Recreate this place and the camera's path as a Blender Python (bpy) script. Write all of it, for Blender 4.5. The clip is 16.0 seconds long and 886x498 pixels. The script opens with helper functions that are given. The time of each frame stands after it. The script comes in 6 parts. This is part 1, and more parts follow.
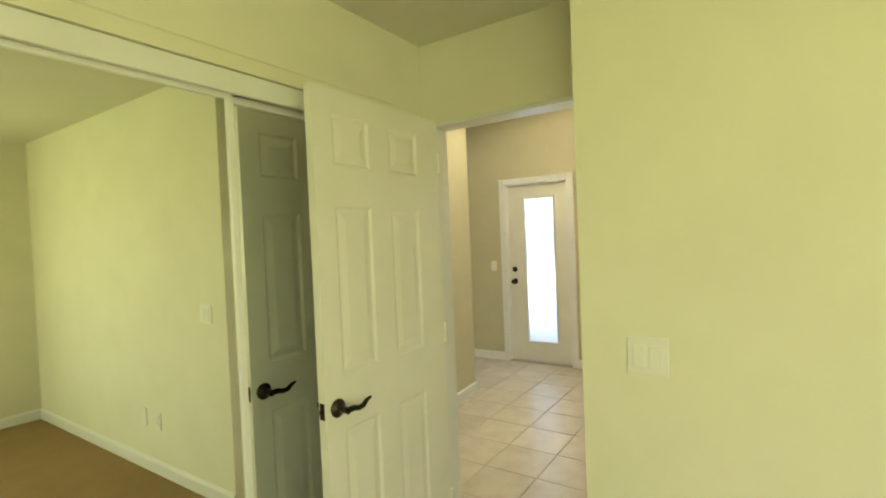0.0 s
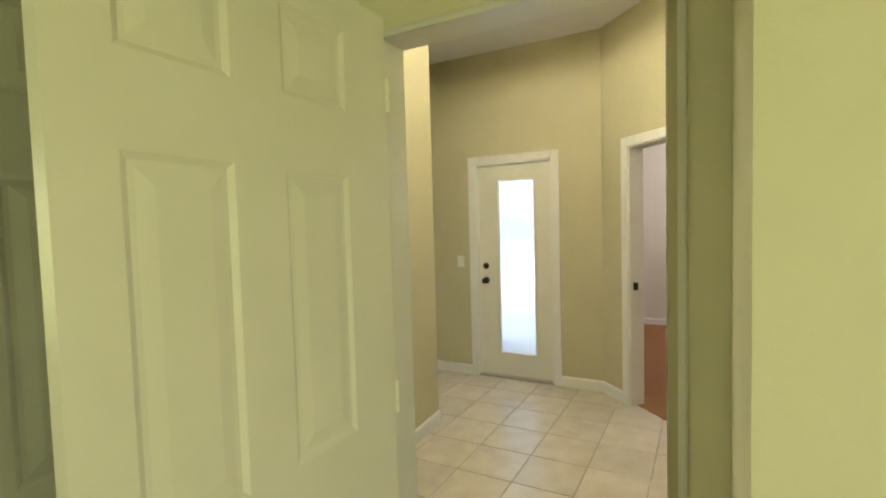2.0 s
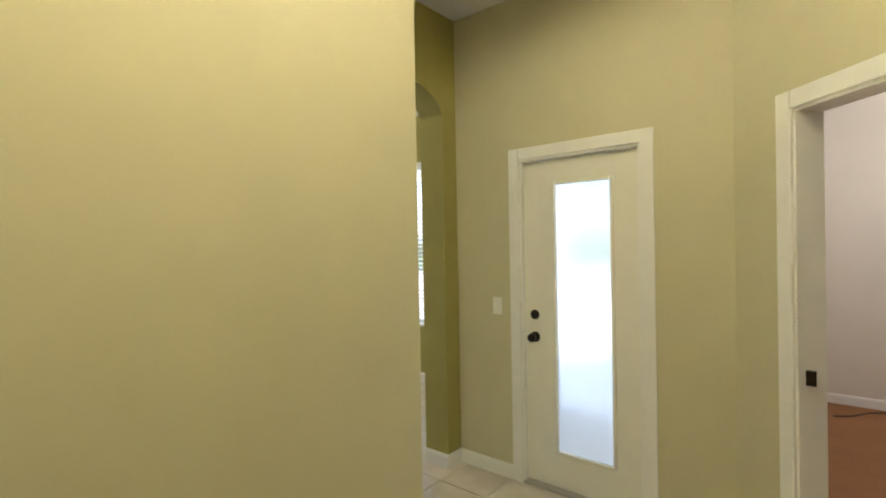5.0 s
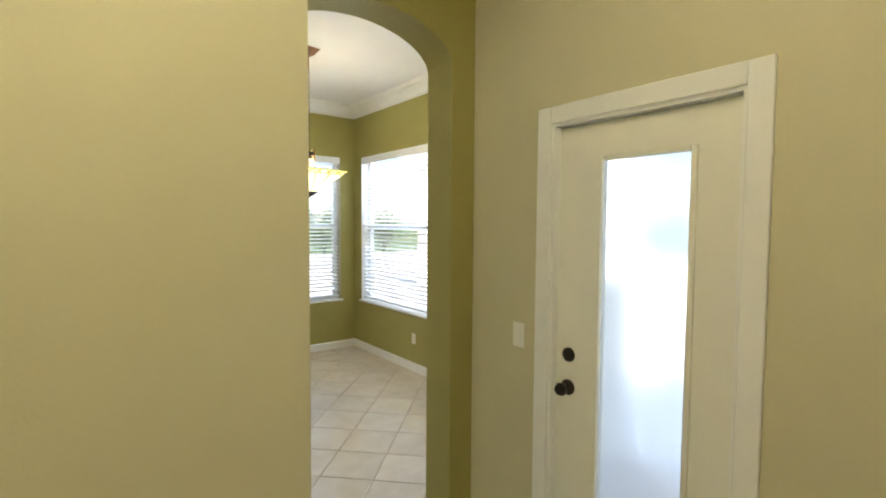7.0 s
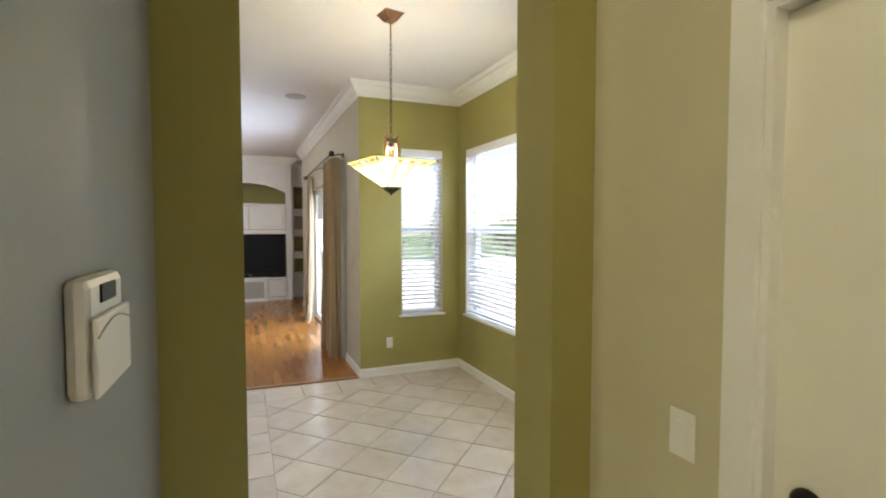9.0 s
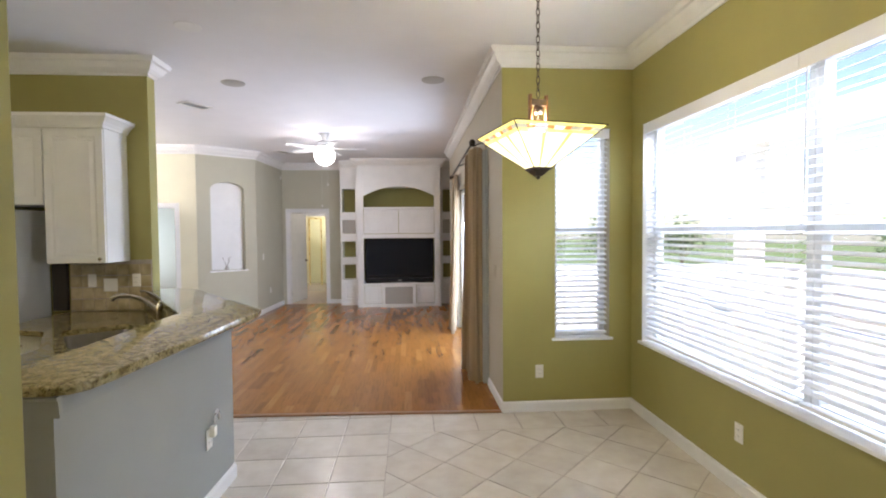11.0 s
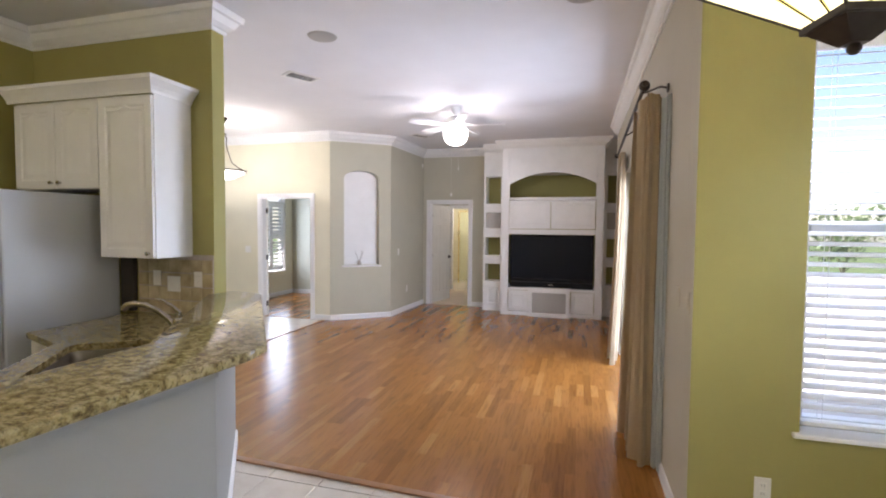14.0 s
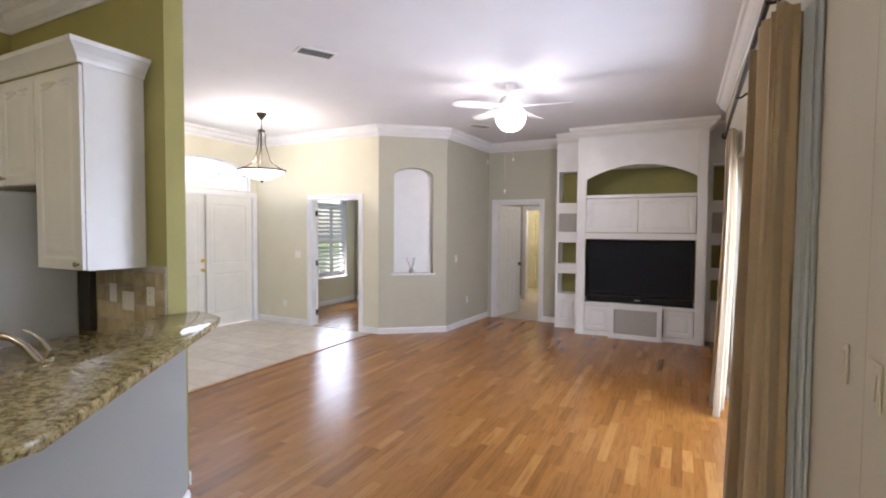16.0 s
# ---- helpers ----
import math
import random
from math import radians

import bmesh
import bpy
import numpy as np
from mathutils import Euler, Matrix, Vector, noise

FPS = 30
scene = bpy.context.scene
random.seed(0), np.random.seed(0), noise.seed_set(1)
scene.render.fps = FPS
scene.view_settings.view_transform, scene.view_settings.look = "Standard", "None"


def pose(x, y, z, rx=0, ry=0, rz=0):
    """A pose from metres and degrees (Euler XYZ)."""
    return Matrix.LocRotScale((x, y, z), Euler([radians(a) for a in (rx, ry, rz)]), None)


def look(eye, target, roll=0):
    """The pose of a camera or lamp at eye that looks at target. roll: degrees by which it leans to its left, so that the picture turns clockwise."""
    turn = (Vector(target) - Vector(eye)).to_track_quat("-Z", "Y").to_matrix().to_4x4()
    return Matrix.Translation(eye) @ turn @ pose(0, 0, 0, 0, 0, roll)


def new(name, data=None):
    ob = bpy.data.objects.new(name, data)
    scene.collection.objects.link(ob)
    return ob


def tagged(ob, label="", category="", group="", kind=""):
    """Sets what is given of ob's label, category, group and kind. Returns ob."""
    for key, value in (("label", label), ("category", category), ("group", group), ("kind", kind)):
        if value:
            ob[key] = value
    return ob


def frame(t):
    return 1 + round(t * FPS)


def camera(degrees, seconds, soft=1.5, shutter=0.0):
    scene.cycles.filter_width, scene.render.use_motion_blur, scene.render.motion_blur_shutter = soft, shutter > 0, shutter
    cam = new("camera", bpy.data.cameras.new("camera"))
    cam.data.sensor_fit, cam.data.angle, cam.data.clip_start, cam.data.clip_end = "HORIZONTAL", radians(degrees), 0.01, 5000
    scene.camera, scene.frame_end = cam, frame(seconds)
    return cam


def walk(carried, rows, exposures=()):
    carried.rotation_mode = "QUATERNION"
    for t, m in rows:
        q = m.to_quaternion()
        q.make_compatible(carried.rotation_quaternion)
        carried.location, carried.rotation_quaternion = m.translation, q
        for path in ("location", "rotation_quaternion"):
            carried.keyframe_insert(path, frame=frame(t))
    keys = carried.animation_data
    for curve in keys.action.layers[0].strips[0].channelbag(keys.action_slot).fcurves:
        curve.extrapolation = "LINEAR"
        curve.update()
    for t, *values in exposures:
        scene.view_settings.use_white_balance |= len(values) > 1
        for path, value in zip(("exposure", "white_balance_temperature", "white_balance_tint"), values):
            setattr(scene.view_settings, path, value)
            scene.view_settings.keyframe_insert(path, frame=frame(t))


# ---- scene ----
cam = camera(85.5, 16.0, soft=2.0)
PATH = [
    (0, (-5.079, -2.398, 1.477), (-3.415, -1.29, 1.429), -2.4),
    (0.5, (-4.89, -2.211, 1.483), (-3.184, -1.169, 1.415), -1.8),
    (1, (-4.691, -2.059, 1.489), (-2.958, -1.064, 1.404), -1.4),
    (1.5, (-4.448, -1.938, 1.49), (-2.702, -0.969, 1.388), -1.6),
    (2, (-4.232, -1.855, 1.486), (-2.48, -0.896, 1.383), -1.6),
    (2.5, (-4.005, -1.735, 1.499), (-2.248, -0.784, 1.402), -1.4),
    (3, (-3.793, -1.638, 1.517), (-2.053, -0.656, 1.434), -1.2),
    (3.5, (-3.555, -1.528, 1.529), (-1.846, -0.491, 1.462), -1.1),
    (4, (-3.284, -1.508, 1.51), (-1.629, -0.386, 1.468), -1.1),
    (4.2, (-3.156, -1.502, 1.494), (-1.523, -0.348, 1.472), -1.2),
    (6.3, (-1.955, -1.355, 1.607), (-0.598, 0.104, 1.515), -0.2),
    (6.5, (-1.863, -1.321, 1.617), (-0.532, 0.169, 1.519), -0),
    (7, (-1.622, -1.251, 1.625), (-0.398, 0.328, 1.518), 0.4),
    (7.5, (-1.406, -1.118, 1.623), (-0.276, 0.528, 1.504), 0.4),
    (8, (-1.22, -0.939, 1.605), (-0.197, 0.775, 1.481), 0.6),
    (8.5, (-1.082, -0.751, 1.618), (-0.176, 1.029, 1.506), 0.3),
    (9, (-0.961, -0.553, 1.608), (-0.192, 1.291, 1.516), -0),
    (9.2, (-0.894, -0.478, 1.599), (-0.197, 1.395, 1.525), -0.3),
    (11.3, (-0.598, 0.526, 1.57), (-0.539, 2.524, 1.492), -0.3),
    (11.5, (-0.567, 0.631, 1.58), (-0.564, 2.629, 1.49), -0.2),
    (12, (-0.514, 0.884, 1.575), (-0.635, 2.877, 1.465), -0.3),
    (12.5, (-0.467, 1.137, 1.58), (-0.689, 3.121, 1.461), -0.1),
    (13, (-0.416, 1.411, 1.593), (-0.738, 3.38, 1.469), -0.1),
    (13.5, (-0.386, 1.641, 1.573), (-0.82, 3.59, 1.468), 0.1),
    (14, (-0.366, 1.91, 1.57), (-0.909, 3.833, 1.479), 0.5),
    (14.5, (-0.334, 2.181, 1.572), (-0.985, 4.071, 1.496), 0.7),
    (15, (-0.278, 2.486, 1.579), (-1.035, 4.336, 1.509), 0.4),
    (15.5, (-0.255, 2.772, 1.563), (-1.088, 4.589, 1.493), 0.3),
    (16, (-0.256, 3.051, 1.573), (-1.149, 4.839, 1.494), 0.4),
]
walk(cam, [(t, look(e, g, r)) for t, e, g, r in PATH], exposures=[(0, 1.8, 6500, 10), (1.2, 1.65, 6500, 10), (4.2, 1.6, 6500, 10), (6.3, 1.45, 6500, 10), (9.2, 1.5, 6450, 14), (11.3, 1.52, 6350, 19), (13, 1.48, 6400, 21), (16, 1.42, 6400, 22)])

# ---- light ----
world = bpy.data.worlds.new("sky")
scene.world = world
world.use_nodes = True
wn = world.node_tree.nodes
sky = wn.new("ShaderNodeTexSky")
sky.sky_type = "NISHITA"
sky.sun_disc = False
sky.sun_elevation, sky.sun_rotation = radians(53), radians(201)
world.node_tree.links.new(sky.outputs[0], wn["Background"].inputs[0])
wn["Background"].inputs[1].default_value = 0.10


def lamp(name, kind, m, energy, color, **more):
    data = bpy.data.lights.new(name, kind)
    data.energy, data.color = energy, color
    ob = new(name, data)
    ob.matrix_basis = m
    if "size" in more:
        data.shape, data.size, data.size_y = "RECTANGLE", more["size"][0], more["size"][1]
    if "radius" in more:
        data.shadow_soft_size = more["radius"]
    if "angle" in more:
        data.angle = more["angle"]
    if "spot" in more:
        data.spot_size, data.spot_blend = radians(more["spot"]), 0.25
    return ob


DAY = (0.70, 0.84, 1.0)
DOWNLIGHTS = ((-1.5, -0.95), (-2.4, -0.95))
WARM = (1.0, 0.86, 0.60)
lamp("sun", "SUN", look((-7, -18, 26), (0, 0, 0)), 5.0, (1.0, 0.96, 0.9), angle=radians(0.6))
# sky light in the window openings; the nook's two panels are added high outside
lamp("daylight_nook_window", "AREA", look((2.05, 2.65, 2.9), (0, 2.65, 0.9)), 48, (0.74, 0.87, 1.0), size=(3.0, 0.5))
lamp("daylight_nook_side_window", "AREA", look((0.87, 5.3, 2.9), (0.87, 3, 0.9)), 9, DAY, size=(0.5, 0.5))
lamp("daylight_patio_door", "AREA", look((0.34, 6.95, 1.1), (-3, 6.95, 0.6)), 35, DAY, size=(2.3, 2.0))
lamp("daylight_hall_door", "AREA", look((0.085, -0.31, 1.06), (-2, -0.31, 1.06)), 0.55, (0.78, 0.88, 1.0), size=(0.6, 1.95))
lamp("daylight_transom", "AREA", look((-6.97, 8.04, 2.45), (-4, 8.04, 2.3)), 5, DAY, size=(1.8, 0.6))
lamp("daylight_study_window", "AREA", look((-6.75, 11.0, 1.41), (-5, 11, 1.41)), 15, DAY, size=(0.98, 1.75))
lamp("daylight_bedroom_window", "AREA", look((-7.22, -3.9, 1.4), (-4, -2.2, 1.4)), 9.5, (0.98, 1.0, 0.42), size=(1.6, 1.4))
# unseen fill panel added in the south wall to brighten the bedroom door
lamp("fill_bedroom_south", "AREA", look((-5.7, -4.87, 1.4), (-4.8, -1, 1.3)), 8, (0.96, 1.0, 0.42), size=(1.4, 1.4))
# the lamps of the house, then unseen fills for the kitchen and side rooms
lamp("bulb_nook_pendant", "POINT", pose(0.030, 2.79, 2.14), 15, WARM, radius=0.05)
lamp("bulb_fan", "POINT", pose(-1.92, 7.97, 2.665), 9, (0.98, 0.97, 0.98), radius=0.12)
lamp("bulb_foyer_pendant", "POINT", pose(-5.32, 7.74, 2.45), 21, (1.0, 0.94, 0.81), radius=0.06)
for cx, cy in DOWNLIGHTS:
    lamp("bulb_hall_downlight", "SPOT", pose(cx, cy, 3.05), 17, (1.0, 0.89, 0.59), radius=0.05, spot=176)
# unseen fill added to brighten the cabinet fronts
lamp("fill_kitchen", "POINT", pose(-3.5, 1.6, 2.95), 15, (1.0, 0.89, 0.68), radius=0.08)
# point fills without fixtures, added to light the rooms past the doorways
lamp("fill_side_bedroom", "POINT", pose(1.6, -2.4, 2.3), 17, (1.0, 0.92, 0.82), radius=0.1)
lamp("fill_back_hall", "POINT", pose(-2.6, 12.5, 2.6), 8, (1.0, 0.97, 0.92), radius=0.1)
lamp("fill_bath", "POINT", pose(-2.75, 14.9, 2.2), 20, (1.0, 0.96, 0.78), radius=0.1)

# ---- materials ----
MATS = {}


def nodes_of(name):
    m = bpy.data.materials.new(name)
    m.use_nodes = True
    t = m.node_tree
    MATS[name] = m
    return m, t.nodes, t.links, t.nodes["Principled BSDF"]


def mapped(nodes, links, scale=(1, 1, 1), turn=0.0):
    tc = nodes.new("ShaderNodeTexCoord")
    mp = nodes.new("ShaderNodeMapping")
    mp.inputs["Scale"].default_value = scale
    mp.inputs["Rotation"].default_value = (0, 0, turn)
    links.new(tc.outputs["Object"], mp.inputs["Vector"])
    return mp.outputs[0]


def noise_of(nodes, links, vec, scale, detail=4.0, rough=0.55):
    n = nodes.new("ShaderNodeTexNoise")
    n.inputs["Scale"].default_value, n.inputs["Detail"].default_value = scale, detail
    n.inputs["Roughness"].default_value = rough
    links.new(vec, n.inputs["Vector"])
    return n.outputs["Fac"]


def ramp_of(nodes, links, fac, stops):
    r = nodes.new("ShaderNodeValToRGB")
    e = r.color_ramp.elements
    while len(e) < len(stops):
        e.new(0.5)
    for k, (p, c) in zip(e, stops):
        k.position, k.color = p, (*c, 1)
    links.new(fac, r.inputs["Fac"])
    return r.outputs["Color"]


def bump_of(nodes, links, bsdf, height, strength, distance=0.002):
    b = nodes.new("ShaderNodeBump")
    b.inputs["Strength"].default_value, b.inputs["Distance"].default_value = strength, distance
    links.new(height, b.inputs["Height"])
    links.new(b.outputs[0], bsdf.inputs["Normal"])


def surface(name, color, rough=0.5, metal=0.0, vary=0.08, scale=3.0, grain=0.0, grain_scale=180.0, spec=0.5, coat=0.0):
    """A plain painted, metal or plastic surface with broad mottling and a fine relief."""
    m, nodes, links, b = nodes_of(name)
    v = mapped(nodes, links)
    f = noise_of(nodes, links, v, scale, 5)
    lo, hi = [c * (1 - vary) for c in color], [min(1, c * (1 + vary)) for c in color]
    links.new(ramp_of(nodes, links, f, [(0.3, lo), (0.7, hi)]), b.inputs["Base Color"])
    rr = nodes.new("ShaderNodeMapRange")
    rr.inputs["To Min"].default_value, rr.inputs["To Max"].default_value = max(0.02, rough - 0.06), min(1, rough + 0.06)
    links.new(f, rr.inputs["Value"])
    links.new(rr.outputs[0], b.inputs["Roughness"])
    b.inputs["Metallic"].default_value, b.inputs["Specular IOR Level"].default_value = metal, spec
    b.inputs["Coat Weight"].default_value = coat
    if grain:
        bump_of(nodes, links, b, noise_of(nodes, links, v, grain_scale, 3), grain)
    return m


def glow(name, color, strength, base=(0.8, 0.8, 0.8)):
    m, nodes, links, b = nodes_of(name)
    b.inputs["Base Color"].default_value = (*base, 1)
    b.inputs["Emission Color"].default_value = (*color, 1)
    b.inputs["Emission Strength"].default_value = strength
    b.inputs["Roughness"].default_value = 0.3
    return m


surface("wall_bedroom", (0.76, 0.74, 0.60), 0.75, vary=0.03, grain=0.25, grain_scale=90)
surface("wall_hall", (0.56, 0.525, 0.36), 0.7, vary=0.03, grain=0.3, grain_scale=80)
surface("wall_green", (0.34, 0.31, 0.10), 0.65, vary=0.04, grain=0.3, grain_scale=80)
surface("wall_living", (0.47, 0.43, 0.34), 0.7, vary=0.03, grain=0.3, grain_scale=80)
surface("wall_foyer", (0.70, 0.665, 0.52), 0.7, vary=0.03, grain=0.3, grain_scale=80)
surface("wall_greygreen", (0.50, 0.485, 0.385), 0.7, vary=0.03, grain=0.3, grain_scale=80)
surface("wall_pink", (0.70, 0.66, 0.61), 0.75, vary=0.03, grain=0.25, grain_scale=80)
surface("wall_bath", (0.74, 0.70, 0.53), 0.6, vary=0.05, grain=0.2)
surface("wall_grey", (0.325, 0.335, 0.32), 0.65, vary=0.03, grain=0.3, grain_scale=80)
surface("ceiling_white", (0.77, 0.77, 0.80), 0.85, vary=0.02, grain=0.5, grain_scale=55)
surface("ceiling_bedroom", (0.70, 0.69, 0.60), 0.85, vary=0.02, grain=0.5, grain_scale=55)
surface("trim_white", (0.79, 0.79, 0.79), 0.35, vary=0.03, scale=6, grain=0.06, grain_scale=40)
surface("cabinet_white", (0.81, 0.81, 0.80), 0.3, vary=0.03, scale=5, grain=0.05, grain_scale=40)
surface("door_white", (0.78, 0.77, 0.71), 0.38, vary=0.03, scale=4, grain=0.1, grain_scale=60)
surface("grout", (0.42, 0.37, 0.32), 0.9, vary=0.2, scale=12, grain=0.4)
surface("bronze", (0.035, 0.028, 0.024), 0.32, 0.85, vary=0.2, scale=30)
surface("iron", (0.05, 0.038, 0.03), 0.45, 0.7, vary=0.25, scale=30)
surface("copper", (0.24, 0.12, 0.06), 0.35, 0.85, vary=0.25, scale=20)
surface("brass", (0.72, 0.56, 0.22), 0.28, 1.0, vary=0.1, scale=20)
surface("steel", (0.55, 0.54, 0.52), 0.28, 1.0, vary=0.06, scale=25)
# steel darkened in its base colour for the shade inside the sink
surface("sink_steel", (0.27, 0.26, 0.245), 0.34, 1.0, vary=0.08, scale=20)
surface("nickel", (0.50, 0.47, 0.43), 0.25, 1.0, vary=0.08, scale=20)
surface("plastic_white", (0.80, 0.79, 0.75), 0.35, vary=0.02)
surface("plastic_grey", (0.42, 0.40, 0.37), 0.45, vary=0.03)
surface("fridge_white", (0.56, 0.58, 0.60), 0.42, vary=0.03, scale=2, grain=0.15, grain_scale=120)
surface("black_gloss", (0.010, 0.010, 0.012), 0.32, vary=0.1, spec=0.25)
surface("screen", (0.008, 0.010, 0.015), 0.3, vary=0.05, spec=0.2)
surface("dark_gap", (0.03, 0.025, 0.02), 0.8, vary=0.1)
surface("grille", (0.42, 0.40, 0.37), 0.85, vary=0.1, scale=60, grain=0.6, grain_scale=400)
surface("vinyl", (0.78, 0.80, 0.82), 0.35, vary=0.02)
surface("blind", (0.82, 0.84, 0.87), 0.45, vary=0.02)
surface("concrete", (0.52, 0.51, 0.49), 0.85, vary=0.12, scale=1.5, grain=0.4, grain_scale=60)
surface("stucco", (0.72, 0.70, 0.64), 0.9, vary=0.05, grain=0.6, grain_scale=40)
surface("rubber", (0.02, 0.02, 0.02), 0.6)
surface("roof", (0.30, 0.22, 0.17), 0.9, vary=0.2)
surface("bark", (0.16, 0.12, 0.09), 0.9, vary=0.3, scale=12, grain=0.6, grain_scale=30)
glow("lamp_white", (1.0, 0.95, 0.85), 4.0)
glow("lamp_bowl", (1.0, 0.95, 0.82), 1.6)
glow("downlight_glow", (1.0, 0.86, 0.6), 5.0)


def make_carpet(name, color):
    m, nodes, links, b = nodes_of(name)
    v = mapped(nodes, links)
    f = noise_of(nodes, links, v, 260, 3)
    g = noise_of(nodes, links, v, 4, 4)
    mix = nodes.new("ShaderNodeMath")
    mix.operation = "MULTIPLY_ADD"
    mix.inputs[1].default_value = 0.35
    links.new(g, mix.inputs[0])
    links.new(f, mix.inputs[2])
    links.new(ramp_of(nodes, links, mix.outputs[0], [(0.35, [c * 0.6 for c in color]), (0.9, [min(1, c * 1.25) for c in color])]), b.inputs["Base Color"])
    b.inputs["Roughness"].default_value = 1.0
    bump_of(nodes, links, b, f, 0.8, 0.006)


make_carpet("carpet_brown", (0.30, 0.19, 0.09))
make_carpet("carpet_red", (0.30, 0.145, 0.065))
make_carpet("carpet_beige", (0.45, 0.38, 0.29))


def piece_random(nodes, links):
    """One number for each piece, whether it is an object or an island of a joined mesh."""
    oi, ge, ad, fr = nodes.new("ShaderNodeObjectInfo"), nodes.new("ShaderNodeNewGeometry"), nodes.new("ShaderNodeMath"), nodes.new("ShaderNodeMath")
    links.new(oi.outputs["Random"], ad.inputs[0])
    links.new(ge.outputs["Random Per Island"], ad.inputs[1])
    fr.operation = "FRACT"
    links.new(ad.outputs[0], fr.inputs[0])
    return fr.outputs[0]


def make_tile(name, light, dark):
    m, nodes, links, b = nodes_of(name)
    r = piece_random(nodes, links)
    v = mapped(nodes, links)
    four = nodes.new("ShaderNodeTexNoise")
    four.noise_dimensions = "4D"
    four.inputs["Scale"].default_value, four.inputs["Detail"].default_value = 7, 6
    wq = nodes.new("ShaderNodeMath")
    wq.operation = "MULTIPLY"
    wq.inputs[1].default_value = 40
    links.new(r, wq.inputs[0])
    links.new(wq.outputs[0], four.inputs["W"])
    links.new(v, four.inputs["Vector"])
    col = ramp_of(nodes, links, four.outputs["Fac"], [(0.3, dark), (0.65, light)])
    hs = nodes.new("ShaderNodeHueSaturation")
    mr = nodes.new("ShaderNodeMapRange")
    mr.inputs["To Min"].default_value, mr.inputs["To Max"].default_value = 0.94, 1.05
    links.new(r, mr.inputs["Value"])
    links.new(mr.outputs[0], hs.inputs["Value"])
    links.new(col, hs.inputs["Color"])
    links.new(hs.outputs[0], b.inputs["Base Color"])
    b.inputs["Roughness"].default_value = 0.23
    bump_of(nodes, links, b, four.outputs["Fac"], 0.12, 0.003)


make_tile("tile", (0.66, 0.61, 0.54), (0.56, 0.50, 0.43))
make_tile("splash_tile", (0.60, 0.51, 0.33), (0.30, 0.24, 0.14))


def make_wood(name, tones):
    m, nodes, links, b = nodes_of(name)
    r = piece_random(nodes, links)
    col = ramp_of(nodes, links, r, [(i / (len(tones) - 1), c) for i, c in enumerate(tones)])
    tc = nodes.new("ShaderNodeTexCoord")
    ofs = nodes.new("ShaderNodeVectorMath")
    ofs.operation = "MULTIPLY_ADD"
    ofs.inputs[1].default_value = (38, 2.6, 10)
    sc = nodes.new("ShaderNodeVectorMath")
    sc.operation = "SCALE"
    sc.inputs[0].default_value = (31, 17, 5)
    links.new(r, sc.inputs["Scale"])
    links.new(tc.outputs["Object"], ofs.inputs[0])
    links.new(sc.outputs[0], ofs.inputs[2])
    g = noise_of(nodes, links, ofs.outputs[0], 1.6, 3, 0.55)
    grain = ramp_of(nodes, links, g, [(0.34, (0.42, 0.36, 0.31)), (0.5, (0.92, 0.90, 0.88)), (0.72, (1.0, 1.0, 1.0))])
    mx = nodes.new("ShaderNodeMix")
    mx.data_type, mx.blend_type = "RGBA", "MULTIPLY"
    mx.inputs["Factor"].default_value = 0.42
    links.new(col, mx.inputs["A"])
    links.new(grain, mx.inputs["B"])
    links.new(mx.outputs["Result"], b.inputs["Base Color"])
    rr = nodes.new("ShaderNodeMapRange")
    rr.inputs["To Min"].default_value, rr.inputs["To Max"].default_value = 0.2, 0.27
    links.new(noise_of(nodes, links, tc.outputs["Object"], 1.3, 2), rr.inputs["Value"])
    links.new(rr.outputs[0], b.inputs["Roughness"])
    b.inputs["Specular IOR Level"].default_value = 0.38


make_wood("oak", [(0.28, 0.110, 0.022), (0.335, 0.140, 0.030), (0.295, 0.117, 0.024), (0.41, 0.190, 0.048), (0.235, 0.088, 0.017), (0.35, 0.150, 0.034), (0.31, 0.125, 0.027)])
surface("oak_strip", (0.30, 0.14, 0.055), 0.35, vary=0.15, scale=9)
make_wood("oak_edge", [(0.30, 0.135, 0.045), (0.34, 0.155, 0.055)])


def make_granite(name):
    m, nodes, links, b = nodes_of(name)
    v = mapped(nodes, links)
    a = noise_of(nodes, links, v, 25, 9, 0.74)
    c = noise_of(nodes, links, v, 85, 5, 0.6)
    body = ramp_of(nodes, links, a, [(0.33, (0.04, 0.03, 0.018)), (0.42, (0.15, 0.115, 0.05)), (0.49, (0.28, 0.235, 0.11)), (0.59, (0.45, 0.40, 0.23)), (0.74, (0.21, 0.17, 0.08))])
    fleck = ramp_of(nodes, links, c, [(0.36, (0.22, 0.19, 0.16)), (0.46, (1, 1, 1)), (0.66, (1.15, 1.1, 1.0))])
    mx = nodes.new("ShaderNodeMix")
    mx.data_type, mx.blend_type = "RGBA", "MULTIPLY"
    mx.inputs["Factor"].default_value = 0.8
    links.new(body, mx.inputs["A"])
    links.new(fleck, mx.inputs["B"])
    links.new(mx.outputs["Result"], b.inputs["Base Color"])
    b.inputs["Roughness"].default_value = 0.05
    b.inputs["Coat Weight"].default_value = 0.1
    b.inputs["Coat Roughness"].default_value = 0.04


make_granite("granite")


